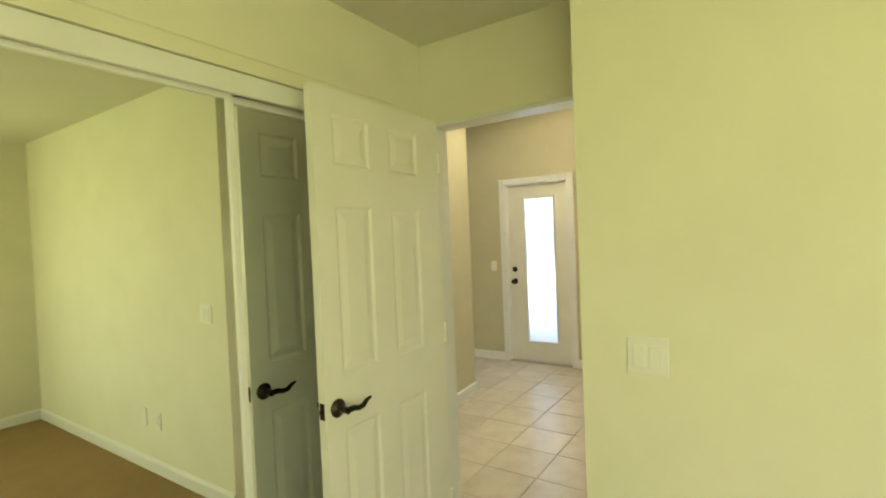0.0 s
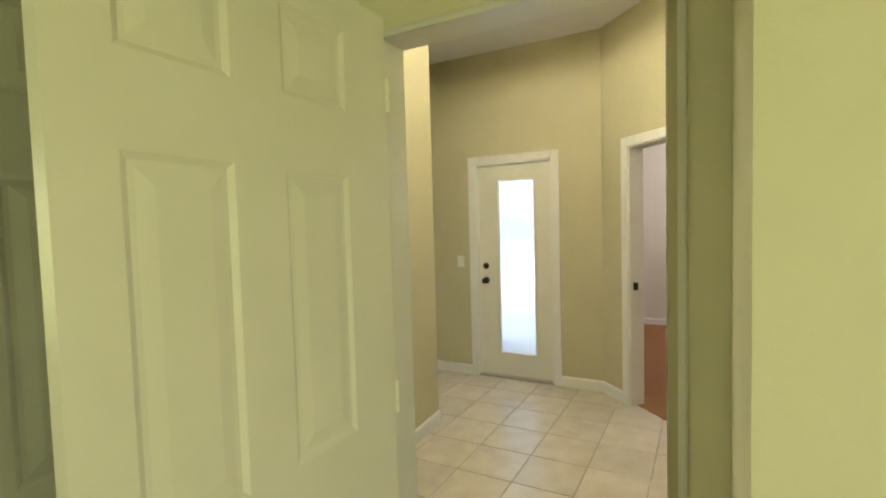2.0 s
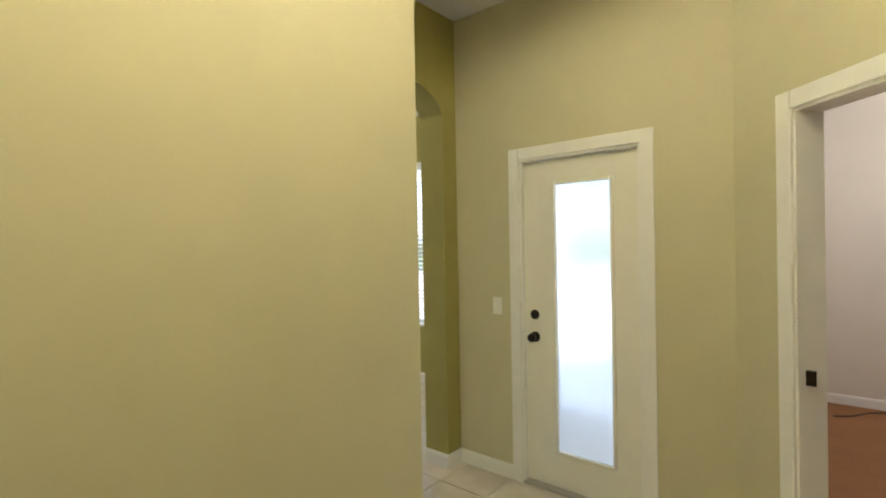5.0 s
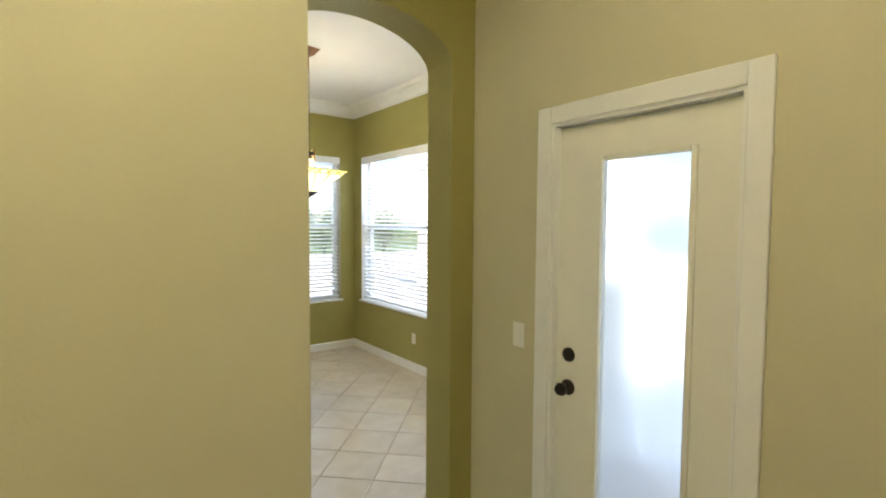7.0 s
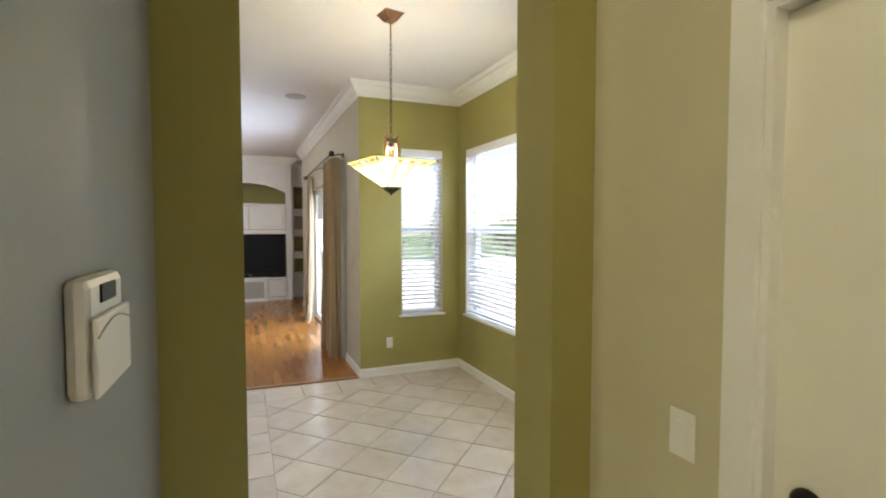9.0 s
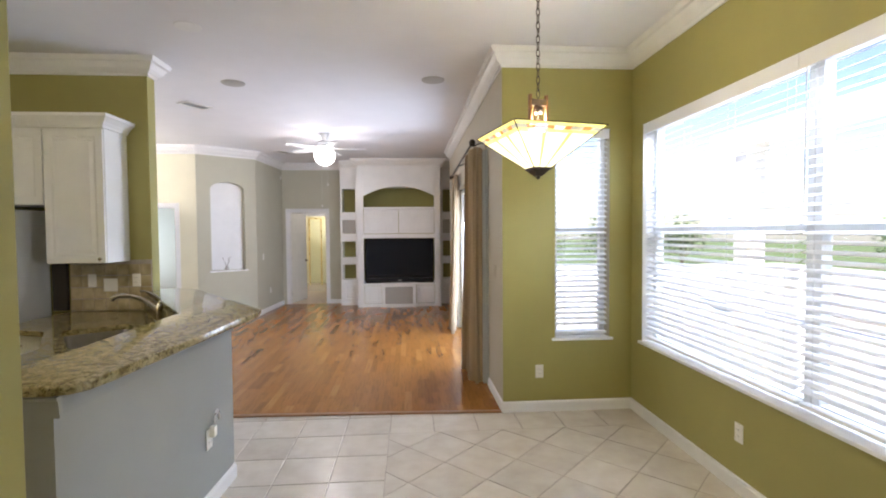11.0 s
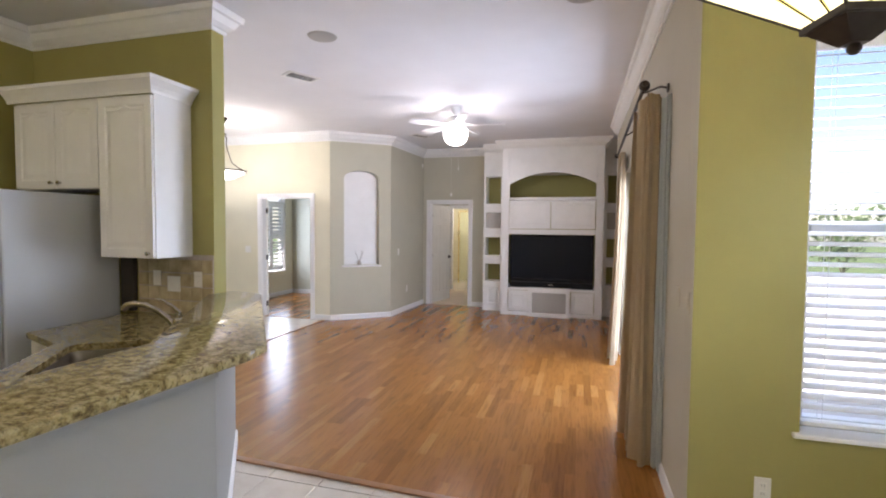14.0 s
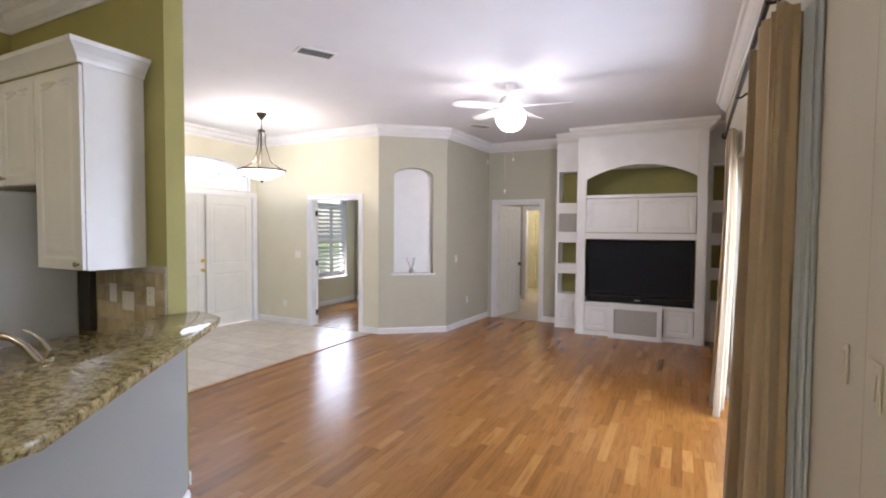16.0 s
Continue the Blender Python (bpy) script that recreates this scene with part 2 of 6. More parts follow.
def make_fabric(name, color):
    m, nodes, links, b = nodes_of(name)
    v = mapped(nodes, links, (300, 300, 60))
    f = noise_of(nodes, links, v, 1.0, 3)
    links.new(ramp_of(nodes, links, f, [(0.3, [c * 0.92 for c in color]), (0.7, [min(1, c * 1.06) for c in color])]), b.inputs["Base Color"])
    b.inputs["Roughness"].default_value = 0.75
    b.inputs["Sheen Weight"].default_value = 0.3
    bump_of(nodes, links, b, f, 0.25, 0.001)


make_fabric("curtain_tan", (0.42, 0.32, 0.20))
make_fabric("curtain_lining", (0.46, 0.51, 0.52))


def make_glass(name, rough, color=(1, 1, 1), clear=True):
    m, nodes, links, b = nodes_of(name)
    b.inputs["Base Color"].default_value = (*color, 1)
    b.inputs["Roughness"].default_value = rough
    b.inputs["Transmission Weight"].default_value = 1.0
    b.inputs["IOR"].default_value = 1.05 if clear else 1.3


make_glass("pane", 0.0)
make_glass("frosted", 0.75, (0.86, 0.92, 1.0))
make_glass("shower_glass", 0.05, (0.9, 0.95, 0.9))
m_, n_, l_, b_ = nodes_of("mirror")
b_.inputs["Base Color"].default_value = (0.86, 0.88, 0.84, 1)
b_.inputs["Metallic"].default_value, b_.inputs["Roughness"].default_value = 1.0, 0.015


def make_stained(name, base, strength):
    """Opalescent lamp glass, lit from inside."""
    m, nodes, links, b = nodes_of(name)
    v = mapped(nodes, links)
    f = noise_of(nodes, links, v, 9, 5, 0.6)
    col = ramp_of(nodes, links, f, [(0.3, [c * 0.75 for c in base]), (0.7, [min(1, c * 1.15) for c in base])])
    links.new(col, b.inputs["Base Color"])
    links.new(col, b.inputs["Emission Color"])
    b.inputs["Emission Strength"].default_value = strength
    b.inputs["Roughness"].default_value = 0.2


make_stained("glass_cream", (1.0, 0.90, 0.50), 0.95)
make_stained("glass_pale", (0.66, 0.66, 0.48), 0.3)
make_stained("glass_yellow", (1.0, 0.82, 0.22), 0.62)
make_stained("glass_amber", (0.80, 0.30, 0.08), 0.45)


def make_leaf(name, lo, hi):
    m, nodes, links, b = nodes_of(name)
    r = piece_random(nodes, links)
    links.new(ramp_of(nodes, links, r, [(0, lo), (1, hi)]), b.inputs["Base Color"])
    b.inputs["Roughness"].default_value = 0.55


make_leaf("leaf", (0.035, 0.06, 0.022), (0.10, 0.15, 0.05))
m_, n_, l_, b_ = nodes_of("grass")
gv = mapped(n_, l_)
l_.new(ramp_of(n_, l_, noise_of(n_, l_, gv, 3, 8), [(0.3, (0.05, 0.085, 0.025)), (0.7, (0.11, 0.15, 0.05))]), b_.inputs["Base Color"])
b_.inputs["Roughness"].default_value = 0.9

# ---- building helpers ----
ROOT = {}


def thing(name, at, label="", category="", group="", kind=""):
    """An Empty at the base of a thing, under which its parts go."""
    ob = new(name)
    ob.matrix_basis = Matrix.Translation(at)
    ob.empty_display_size = 0.1
    ROOT[ob] = Matrix.Translation(at).inverted()
    return tagged(ob, label, category, group, kind)


def finish(bm, name, mats, smooth=False):
    bmesh.ops.recalc_face_normals(bm, faces=bm.faces[:])
    me = bpy.data.meshes.new(name)
    bm.to_mesh(me)
    bm.free()
    for k in (mats if isinstance(mats, (list, tuple)) else [mats]):
        me.materials.append(MATS[k])
    if smooth:
        for p in me.polygons:
            p.use_smooth = True
        me.set_sharp_from_angle(angle=radians(40))
    return me


def part(name, bm, mats, parent, label="", smooth=False):
    """Links a bmesh in world coordinates as one mesh under a thing or a part."""
    bm.transform(ROOT[parent])
    ob = new(name, finish(bm, name, mats, smooth))
    ob.parent = parent
    ROOT[ob] = ROOT[parent]
    return tagged(ob, label)


def single(name, bm, mats, label="", category="", group="", kind="", smooth=False):
    """A thing or a piece of the setting that is one mesh, with its origin at its base."""
    if bm.verts:
        c = sum((v.co for v in bm.verts), Vector()) / len(bm.verts)
        c.z = min(v.co.z for v in bm.verts)
    m = Matrix.Translation(c)
    bm.transform(m.inverted())
    ob = new(name, finish(bm, name, mats, smooth))
    ob.matrix_basis = m
    ROOT[ob] = m.inverted()
    return tagged(ob, label, category, group, kind)


def box(bm, x0, x1, y0, y1, z0, z1, bevel=0.0, mat=0, m=None):
    tmp = bmesh.new()
    bmesh.ops.create_cube(tmp, size=1)
    tmp.transform(Matrix.Translation(((x0 + x1) / 2, (y0 + y1) / 2, (z0 + z1) / 2)) @ Matrix.Diagonal((abs(x1 - x0), abs(y1 - y0), abs(z1 - z0), 1)))
    if bevel:
        bmesh.ops.bevel(tmp, geom=tmp.edges[:], offset=bevel, segments=2, profile=0.5, affect="EDGES")
    return join(bm, tmp, mat, m)


def join(bm, tmp, mat=0, m=None):
    if m is not None:
        tmp.transform(m)
    seen = {v: bm.verts.new(v.co) for v in tmp.verts}
    for f in tmp.faces:
        try:
            g = bm.faces.new([seen[v] for v in f.verts])
            g.material_index = mat
        except ValueError:
            pass
    tmp.free()
    return bm


def tube(bm, p0, p1, r0, r1=None, seg=14, mat=0):
    p0, p1 = Vector(p0), Vector(p1)
    d = p1 - p0
    tmp = bmesh.new()
    bmesh.ops.create_cone(tmp, cap_ends=True, segments=seg, radius1=r0, radius2=r0 if r1 is None else r1, depth=d.length)
    return join(bm, tmp, mat, Matrix.Translation((p0 + p1) / 2) @ d.to_track_quat("Z", "Y").to_matrix().to_4x4())


def ball(bm, p, r, scale=(1, 1, 1), mat=0, seg=14):
    tmp = bmesh.new()
    bmesh.ops.create_uvsphere(tmp, u_segments=seg, v_segments=max(6, seg * 2 // 3), radius=r)
    return join(bm, tmp, mat, Matrix.Translation(p) @ Matrix.Diagonal((*scale, 1)))


def sweep(bm, pts, r, seg=8, mat=0):
    """A round bar along points; r may be one number or a list."""
    pts = [Vector(p) for p in pts]
    rs = r if isinstance(r, (list, tuple)) else [r] * len(pts)
    rings, side = [], None
    for i, p in enumerate(pts):
        d = (pts[min(i + 1, len(pts) - 1)] - pts[max(i - 1, 0)]).normalized()
        a = side if side is not None else (Vector((0, 0, 1)) if abs(d.z) < 0.9 else Vector((1, 0, 0)))
        u = (a - d * a.dot(d)).normalized()
        side = u
        w = d.cross(u)
        rings.append([bm.verts.new(p + (u * math.cos(k * math.tau / seg) + w * math.sin(k * math.tau / seg)) * rs[i]) for k in range(seg)])
    for a, b in zip(rings, rings[1:]):
        for k in range(seg):
            bm.faces.new((a[k], a[(k + 1) % seg], b[(k + 1) % seg], b[k])).material_index = mat
    bm.faces.new(rings[0][::-1]).material_index = mat
    bm.faces.new(rings[-1]).material_index = mat
    return bm


def lathe(bm, profile, at, seg=32, mat=0, m=None):
    """Turns (radius, height) pairs round the upright through at."""
    tmp = bmesh.new()
    rings = []
    for r, z in profile:
        rings.append([tmp.verts.new((r * math.cos(k * math.tau / seg), r * math.sin(k * math.tau / seg), z)) for k in range(seg)])
    for a, b in zip(rings, rings[1:]):
        for k in range(seg):
            tmp.faces.new((a[k], a[(k + 1) % seg], b[(k + 1) % seg], b[k]))
    tmp.faces.new(rings[0][::-1])
    tmp.faces.new(rings[-1])
    return join(bm, tmp, mat, Matrix.Translation(at) @ (m or Matrix()))


def prism(bm, ring, z0, z1, bevel=0.0, mat=0, top_only=False):
    """An upright prism over a ring of (x, y)."""
    tmp = bmesh.new()
    lo = [tmp.verts.new((x, y, z0)) for x, y in ring]
    hi = [tmp.verts.new((x, y, z1)) for x, y in ring]
    n = len(ring)
    for k in range(n):
        tmp.faces.new((lo[k], lo[(k + 1) % n], hi[(k + 1) % n], hi[k]))
    tmp.faces.new(lo[::-1])
    tmp.faces.new(hi)
    if bevel:
        es = [e for e in tmp.edges if abs(e.verts[0].co.z - e.verts[1].co.z) < 1e-6]
        bmesh.ops.bevel(tmp, geom=es, offset=bevel, segments=3, profile=0.5, affect="EDGES")
    return join(bm, tmp, mat)


def extrude_profile(bm, profile, p0, p1, inward, mat=0, m0=0.0, m1=0.0):
    """Runs a profile of (out, up) along p0-p1; out goes along inward, up along z."""
    p0, p1, n = Vector(p0), Vector(p1), Vector((*inward, 0)).normalized()
    d = (p1 - p0).normalized()
    a = [bm.verts.new(p0 + n * o - d * o * m0 + Vector((0, 0, u))) for o, u in profile]
    b = [bm.verts.new(p1 + n * o + d * o * m1 + Vector((0, 0, u))) for o, u in profile]
    k = len(profile)
    for i in range(k):
        bm.faces.new((a[i], a[(i + 1) % k], b[(i + 1) % k], b[i])).material_index = mat
    bm.faces.new(a[::-1])
    bm.faces.new(b)
    return bm


class Wall:
    """A wall from p0 to p1 (its front face), thick towards back; holes are (s0, s1, z0, z1) or with an arch's rise as a fifth number."""

    def __init__(self, p0, p1, back, thick, z1, holes=(), z0=0.0):
        self.p0, self.d = Vector((*p0, 0)), Vector((p1[0] - p0[0], p1[1] - p0[1], 0))
        self.n, self.len = Vector((*back, 0)).normalized(), self.d.length
        self.d.normalize()
        self.thick, self.z0, self.z1, self.holes = thick, z0, z1, list(holes)

    def at(self, s, z, t=0.0):
        return self.p0 + self.d * s + self.n * t + Vector((0, 0, z))

    def build(self, bm=None):
        bm = bm or bmesh.new()
        ss = sorted({0.0, self.len, *[v for h in self.holes for v in h[:2]]})
        zs = sorted({self.z0, self.z1, *[v for h in self.holes for v in h[2:4]]})

        def solid(i, j):
            if not (0 <= i < len(ss) - 1 and 0 <= j < len(zs) - 1):
                return False
            s, z = (ss[i] + ss[i + 1]) / 2, (zs[j] + zs[j + 1]) / 2
            return not any(h[0] < s < h[1] and h[2] < z < h[3] for h in self.holes)

        vs = {}

        def v(i, j, k):
            if (i, j, k) not in vs:
                vs[i, j, k] = bm.verts.new(self.at(ss[i], zs[j], self.thick * k))
            return vs[i, j, k]

        def face(corners, mat):
            bm.faces.new(corners).material_index = mat

        for i in range(len(ss) - 1):
            for j in range(len(zs) - 1):
                if not solid(i, j):
                    continue
                face((v(i, j, 0), v(i + 1, j, 0), v(i + 1, j + 1, 0), v(i, j + 1, 0)), 0)
                face((v(i, j, 1), v(i, j + 1, 1), v(i + 1, j + 1, 1), v(i + 1, j, 1)), 1)
                if not solid(i - 1, j):
                    face((v(i, j, 0), v(i, j + 1, 0), v(i, j + 1, 1), v(i, j, 1)), 2)
                if not solid(i + 1, j):
                    face((v(i + 1, j, 0), v(i + 1, j, 1), v(i + 1, j + 1, 1), v(i + 1, j + 1, 0)), 2)
                if not solid(i, j - 1):
                    face((v(i, j, 0), v(i, j, 1), v(i + 1, j, 1), v(i + 1, j, 0)), 2)
                if not solid(i, j + 1):
                    face((v(i, j + 1, 0), v(i + 1, j + 1, 0), v(i + 1, j + 1, 1), v(i, j + 1, 1)), 2)
        for h in self.holes:
            if len(h) > 4:
                arch(bm, self.at, h[0], h[1], h[3], h[4], 0, self.thick, flat=len(h) > 5)
        return bm


def arch(bm, at, s0, s1, top, rise, t0, t1, n=28, mats=(0, 1, 2), flat=False):
    """Fills a hole's head down to an elliptic arch of that rise, or to a flat segment."""
    c, a = (s0 + s1) / 2, (s1 - s0) / 2
    pts = []
    for k in range(n + 1):
        w = -math.cos(k * math.pi / n)
        pts.append((c + a * w, top - rise + rise * (1 - w * w if flat else math.sqrt(max(0, 1 - w * w))) - 0.0005))
    for (sa, za), (sb, zb) in zip(pts, pts[1:]):
        q = [bm.verts.new(at(s, z, t)) for t in (t0, t1) for s, z in ((sa, za), (sb, zb), (sb, top), (sa, top))]
        bm.faces.new(q[:4]).material_index = mats[0]
        bm.faces.new(q[4:][::-1]).material_index = mats[1]
        bm.faces.new((q[0], q[4], q[5], q[1])).material_index = mats[2]
    return pts


BASE = [(0, 0), (0.014, 0), (0.014, 0.075), (0.008, 0.09), (0, 0.093)]
CROWN = [(0, 0), (0.012, 0), (0.016, 0.022), (0.03, 0.03), (0.055, 0.055), (0.078, 0.10), (0.098, 0.108), (0.105, 0.138), (0.105, 0.15), (0, 0.15)]


def baseboards(name, runs, label="white painted wooden baseboard along the wall"):
    ob = None
    for p0, p1, n in runs:
        ob = single("baseboard", extrude_profile(bmesh.new(), BASE, (*p0, 0.0), (*p1, 0.0), n), "trim_white", label, "baseboard", kind="structure")
    return ob


def crowns(runs, z=2.964):
    for p0, p1, n, *mitre in runs:
        a, b = mitre or (0, 0)
        single("crown_trim", extrude_profile(bmesh.new(), CROWN, (*p0, z), (*p1, z), n, 0, a, b), "trim_white", "white crown molding under the ceiling", "trim", kind="structure")


def casing(name, wall, s0, s1, top, width=0.068, proud=0.016, both=True, z0=0.0, lining=True, label="white painted door casing", depth=None):
    """Casings on the faces of a wall round a hole, and the jamb lining in it."""
    root = thing(name, wall.at((s0 + s1) / 2, z0), label, "door frame", kind="structure")
    sides = [(-proud, -0.002)] + ([(wall.thick + 0.002, wall.thick + proud)] if both else [])
    for ta, tb in sides:
        for a, b, za, zb in ((s0 - width, s0 + 0.004, z0, top + width), (s1 - 0.004, s1 + width, z0, top + width), (s0 + 0.0045, s1 - 0.0045, top - 0.004, top + width)):
            bm = bmesh.new()
            box(bm, a, b, ta, tb, za, zb, 0.004)
            bm.transform(Matrix(((wall.d.x, wall.n.x, 0, wall.p0.x), (wall.d.y, wall.n.y, 0, wall.p0.y), (0, 0, 1, 0), (0, 0, 0, 1))))
            part("casing_board", bm, "trim_white", root)
    if lining:
        for a, b, za, zb in ((s0 - 0.001, s0 + 0.018, z0, top), (s1 - 0.018, s1 + 0.001, z0, top), (s0 + 0.0185, s1 - 0.0185, top - 0.018, top + 0.001)):
            bm = bmesh.new()
            box(bm, a, b, -0.003, wall.thick + 0.003, za, zb)
            bm.transform(Matrix(((wall.d.x, wall.n.x, 0, wall.p0.x), (wall.d.y, wall.n.y, 0, wall.p0.y), (0, 0, 1, 0), (0, 0, 0, 1))))
            part("jamb", bm, "trim_white", root)
    return root


def local(p, ax, ay=None):
    """A frame whose x runs along ax (on plan) and whose y is to its left, at p."""
    ax = Vector((ax[0], ax[1], 0)).normalized()
    return Matrix(((ax.x, -ax.y, 0, p[0]), (ax.y, ax.x, 0, p[1]), (0, 0, 1, p[2] if len(p) > 2 else 0), (0, 0, 0, 1)))


CEIL = 3.115
HALL_CEIL = 3.08

# ---- setting: ground and floors ----
bm = bmesh.new()
box(bm, -60, 60, -60, 90, -0.6, -0.13)
single("ground", bm, "grass", "mown green lawn around the house", "ground", kind="structure")
bm = bmesh.new()
box(bm, 0.0, 17.0, -0.9, 22.0, -0.125, -0.03)
single("pavement", bm, "concrete", "pale concrete patio behind the house", "patio", kind="structure")


def plain_floor(name, x0, x1, y0, y1, z, mat, label):
    bm = bmesh.new()
    box(bm, x0, x1, y0, y1, z - 0.1, z)
    return single(name, bm, mat, label, "floor", kind="structure")


plain_floor("floor_bedroom", -7.2, -2.99, -4.9, -0.2, 0.006, "carpet_brown", "brown cut-pile carpet")
single("floor_side_bedroom", prism(bmesh.new(), [(3.1, -0.98), (0.15, -0.98), (0.13, -1.04), (-1.03, -2.2), (-1.28, -2.3), (-1.28, -5.0), (3.1, -5.0)], -0.1, 0.006), "carpet_red", "reddish brown carpet", "floor", kind="structure")
plain_floor("floor_bath_south", -3.05, -1.3, -3.95, -1.835, -0.004, "carpet_beige", "beige floor of the side room")
plain_floor("floor_back_hall", -4.2, -1.9, 11.26, 13.6, 0.002, "carpet_beige", "beige carpet of the back hall")
plain_floor("floor_bath_back", -4.2, -1.9, 13.6, 16.0, 0.0, "tile", "pale tile floor of the back bathroom")
floor_tile = plain_floor("floor_tiled", -3.0, 1.5, -2.25, 4.46, -0.006, "grout", "pale beige ceramic tile floor with grey grout")
floor_kitchen = plain_floor("floor_kitchen", -6.83, -3.01, -0.1, 4.86, -0.006, "grout", "pale beige ceramic tile floor of the kitchen")
floor_foyer = plain_floor("floor_foyer", -6.95, -4.44, 4.87, 9.03, -0.006, "grout", "pale beige ceramic tile floor of the foyer")
floor_wood = plain_floor("floor_living", -4.43, 0.6, 4.47, 11.25, -0.012, "oak_edge", "glossy reddish oak strip floor")
floor_study = plain_floor("floor_study", -6.9, -4.4, 9.04, 11.85, -0.012, "oak_edge", "glossy reddish oak floor of the study")

# ---- setting: walls ----
WALLS = {}


def wall(name, p0, p1, back, thick, mats, holes=(), z1=CEIL, z0=0.0, label=""):
    w = Wall(p0, p1, back, thick, z1, holes, z0)
    if isinstance(mats, str):
        mats = (mats,) * 3
    w.ob = single(name, w.build(), mats, label or "painted textured drywall wall", "wall", kind="structure")
    WALLS[name] = w
    return w


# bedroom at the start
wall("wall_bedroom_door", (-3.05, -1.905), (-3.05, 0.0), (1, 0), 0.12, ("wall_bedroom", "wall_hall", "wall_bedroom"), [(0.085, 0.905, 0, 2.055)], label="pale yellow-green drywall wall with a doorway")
wall("wall_bedroom_east", (-3.55, -4.85), (-3.55, -1.905), (1, 0), 0.498, "wall_bedroom", label="pale yellow-green drywall wall with light switches")
wall("wall_bedroom_closet", (-7.2, -0.95), (-3.055, -0.95), (0, 1), 0.12, "wall_bedroom", [(0.6, 3.85, 0, 2.06)], label="pale yellow-green wall around the mirrored closet")
wall("wall_closet_back", (-7.2, -0.15), (-3.055, -0.15), (0, 1), 0.1, "wall_bedroom", z1=2.6)
# the south wall's opening is made up, to hold the added fill panel
wall("wall_bedroom_south", (-7.3, -4.85), (-3.06, -4.85), (0, -1), 0.12, "wall_bedroom", [(0.9, 2.3, 0.7, 2.1)])
wall("wall_bedroom_west", (-7.2, -4.85), (-7.2, 0.0), (-1, 0), 0.12, "wall_bedroom", [(0.15, 1.75, 0.7, 2.1)])
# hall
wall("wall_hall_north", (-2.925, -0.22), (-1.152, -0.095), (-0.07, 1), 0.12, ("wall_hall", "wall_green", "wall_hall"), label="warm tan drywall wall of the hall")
wall("wall_hall_keypad", (-1.149, -0.091), (-1.13, 0.588), (-1, 0.03), 0.12, ("wall_grey", "wall_green", "wall_hall"), label="pale grey drywall wall with the alarm keypad")
wall("wall_arch", (-1.26, 0.59), (0.0, 0.59), (0, 1), 0.2, "wall_green", [(0.30, 1.115, 0, 2.575, 0.19)], label="olive green drywall wall with an arched opening")
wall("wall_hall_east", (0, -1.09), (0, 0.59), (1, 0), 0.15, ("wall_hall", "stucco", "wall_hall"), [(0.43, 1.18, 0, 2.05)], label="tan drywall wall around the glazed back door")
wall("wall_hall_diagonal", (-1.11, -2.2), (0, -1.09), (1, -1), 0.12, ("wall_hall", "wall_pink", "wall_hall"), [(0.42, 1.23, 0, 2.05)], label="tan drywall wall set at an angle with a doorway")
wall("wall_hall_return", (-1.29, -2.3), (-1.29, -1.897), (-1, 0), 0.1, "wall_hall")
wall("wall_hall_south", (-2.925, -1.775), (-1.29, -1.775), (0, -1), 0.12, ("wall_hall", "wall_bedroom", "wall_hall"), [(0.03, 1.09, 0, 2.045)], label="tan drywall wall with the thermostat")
wall("wall_side_room_south", (-3.05, -3.9), (-1.39, -3.9), (0, -1), 0.1, "wall_bedroom")
wall("wall_side_bedroom_west", (-1.28, -5.0), (-1.28, -2.3), (-1, 0), 0.1, ("wall_pink", "wall_bedroom", "wall_pink"))
wall("wall_side_bedroom_east", (3.0, -5.0), (3.0, -0.98), (1, 0), 0.12, ("wall_pink", "stucco", "stucco"), label="pinkish white drywall wall of the side bedroom")
wall("wall_side_bedroom_north", (0.16, -1.0), (2.99, -1.0), (0, 1), 0.12, ("wall_pink", "stucco", "stucco"))
wall("wall_side_bedroom_south", (-1.3, -5.0), (3.0, -5.0), (0, -1), 0.12, ("wall_pink", "stucco", "stucco"))
# nook and kitchen
wall("wall_nook_south", (0.155, 0.79), (1.5, 0.79), (0, -1), 0.2, ("wall_green", "stucco", "wall_green"))
wall("wall_nook_east", (1.318, 0.795), (1.318, 4.62), (1, 0), 0.18, ("wall_green", "stucco", "trim_white"), [(0.275, 3.455, 0.64, 2.45)], label="olive green drywall wall with a wide window")
wall("wall_nook_north", (0.17, 4.44), (1.316, 4.44), (0, 1), 0.18, ("wall_green", "stucco", "wall_living"), [(0.46, 0.945, 0.64, 2.455)], label="olive green drywall wall with a narrow window")
wall("wall_kitchen_south", (-6.83, -0.02), (-2.94, -0.02), (0, -1), 0.1, "wall_green")
wall("wall_kitchen_west", (-4.65, -0.015), (-4.65, 4.805), (-1, 0), 0.12, "wall_green")
wall("wall_kitchen", (-6.83, 4.81), (-2.915, 4.81), (0, 1), 0.12, ("wall_green", "wall_foyer", "wall_green"), label="olive green kitchen wall that ends at the bar")
# living room
wall("wall_living_east", (0.17, 4.622), (0.17, 9.6), (1, 0), 0.18, ("wall_living", "stucco", "wall_living"), [(1.13, 3.55, 0, 2.25)], label="beige drywall wall with the patio door")
wall("wall_living_alcove", (0.5, 9.55), (0.5, 11.2), (1, 0), 0.15, ("wall_living", "stucco", "wall_living"))
wall("wall_living_jog", (0.352, 9.6), (0.499, 9.6), (0, -1), 0.1, "wall_living")
wall("wall_living_north", (-3.41, 11.2), (0.65, 11.2), (0, 1), 0.12, ("wall_greygreen", "wall_living", "wall_living"), [(0.14, 0.955, 0, 2.05)], label="grey-green drywall wall with a bedroom doorway")
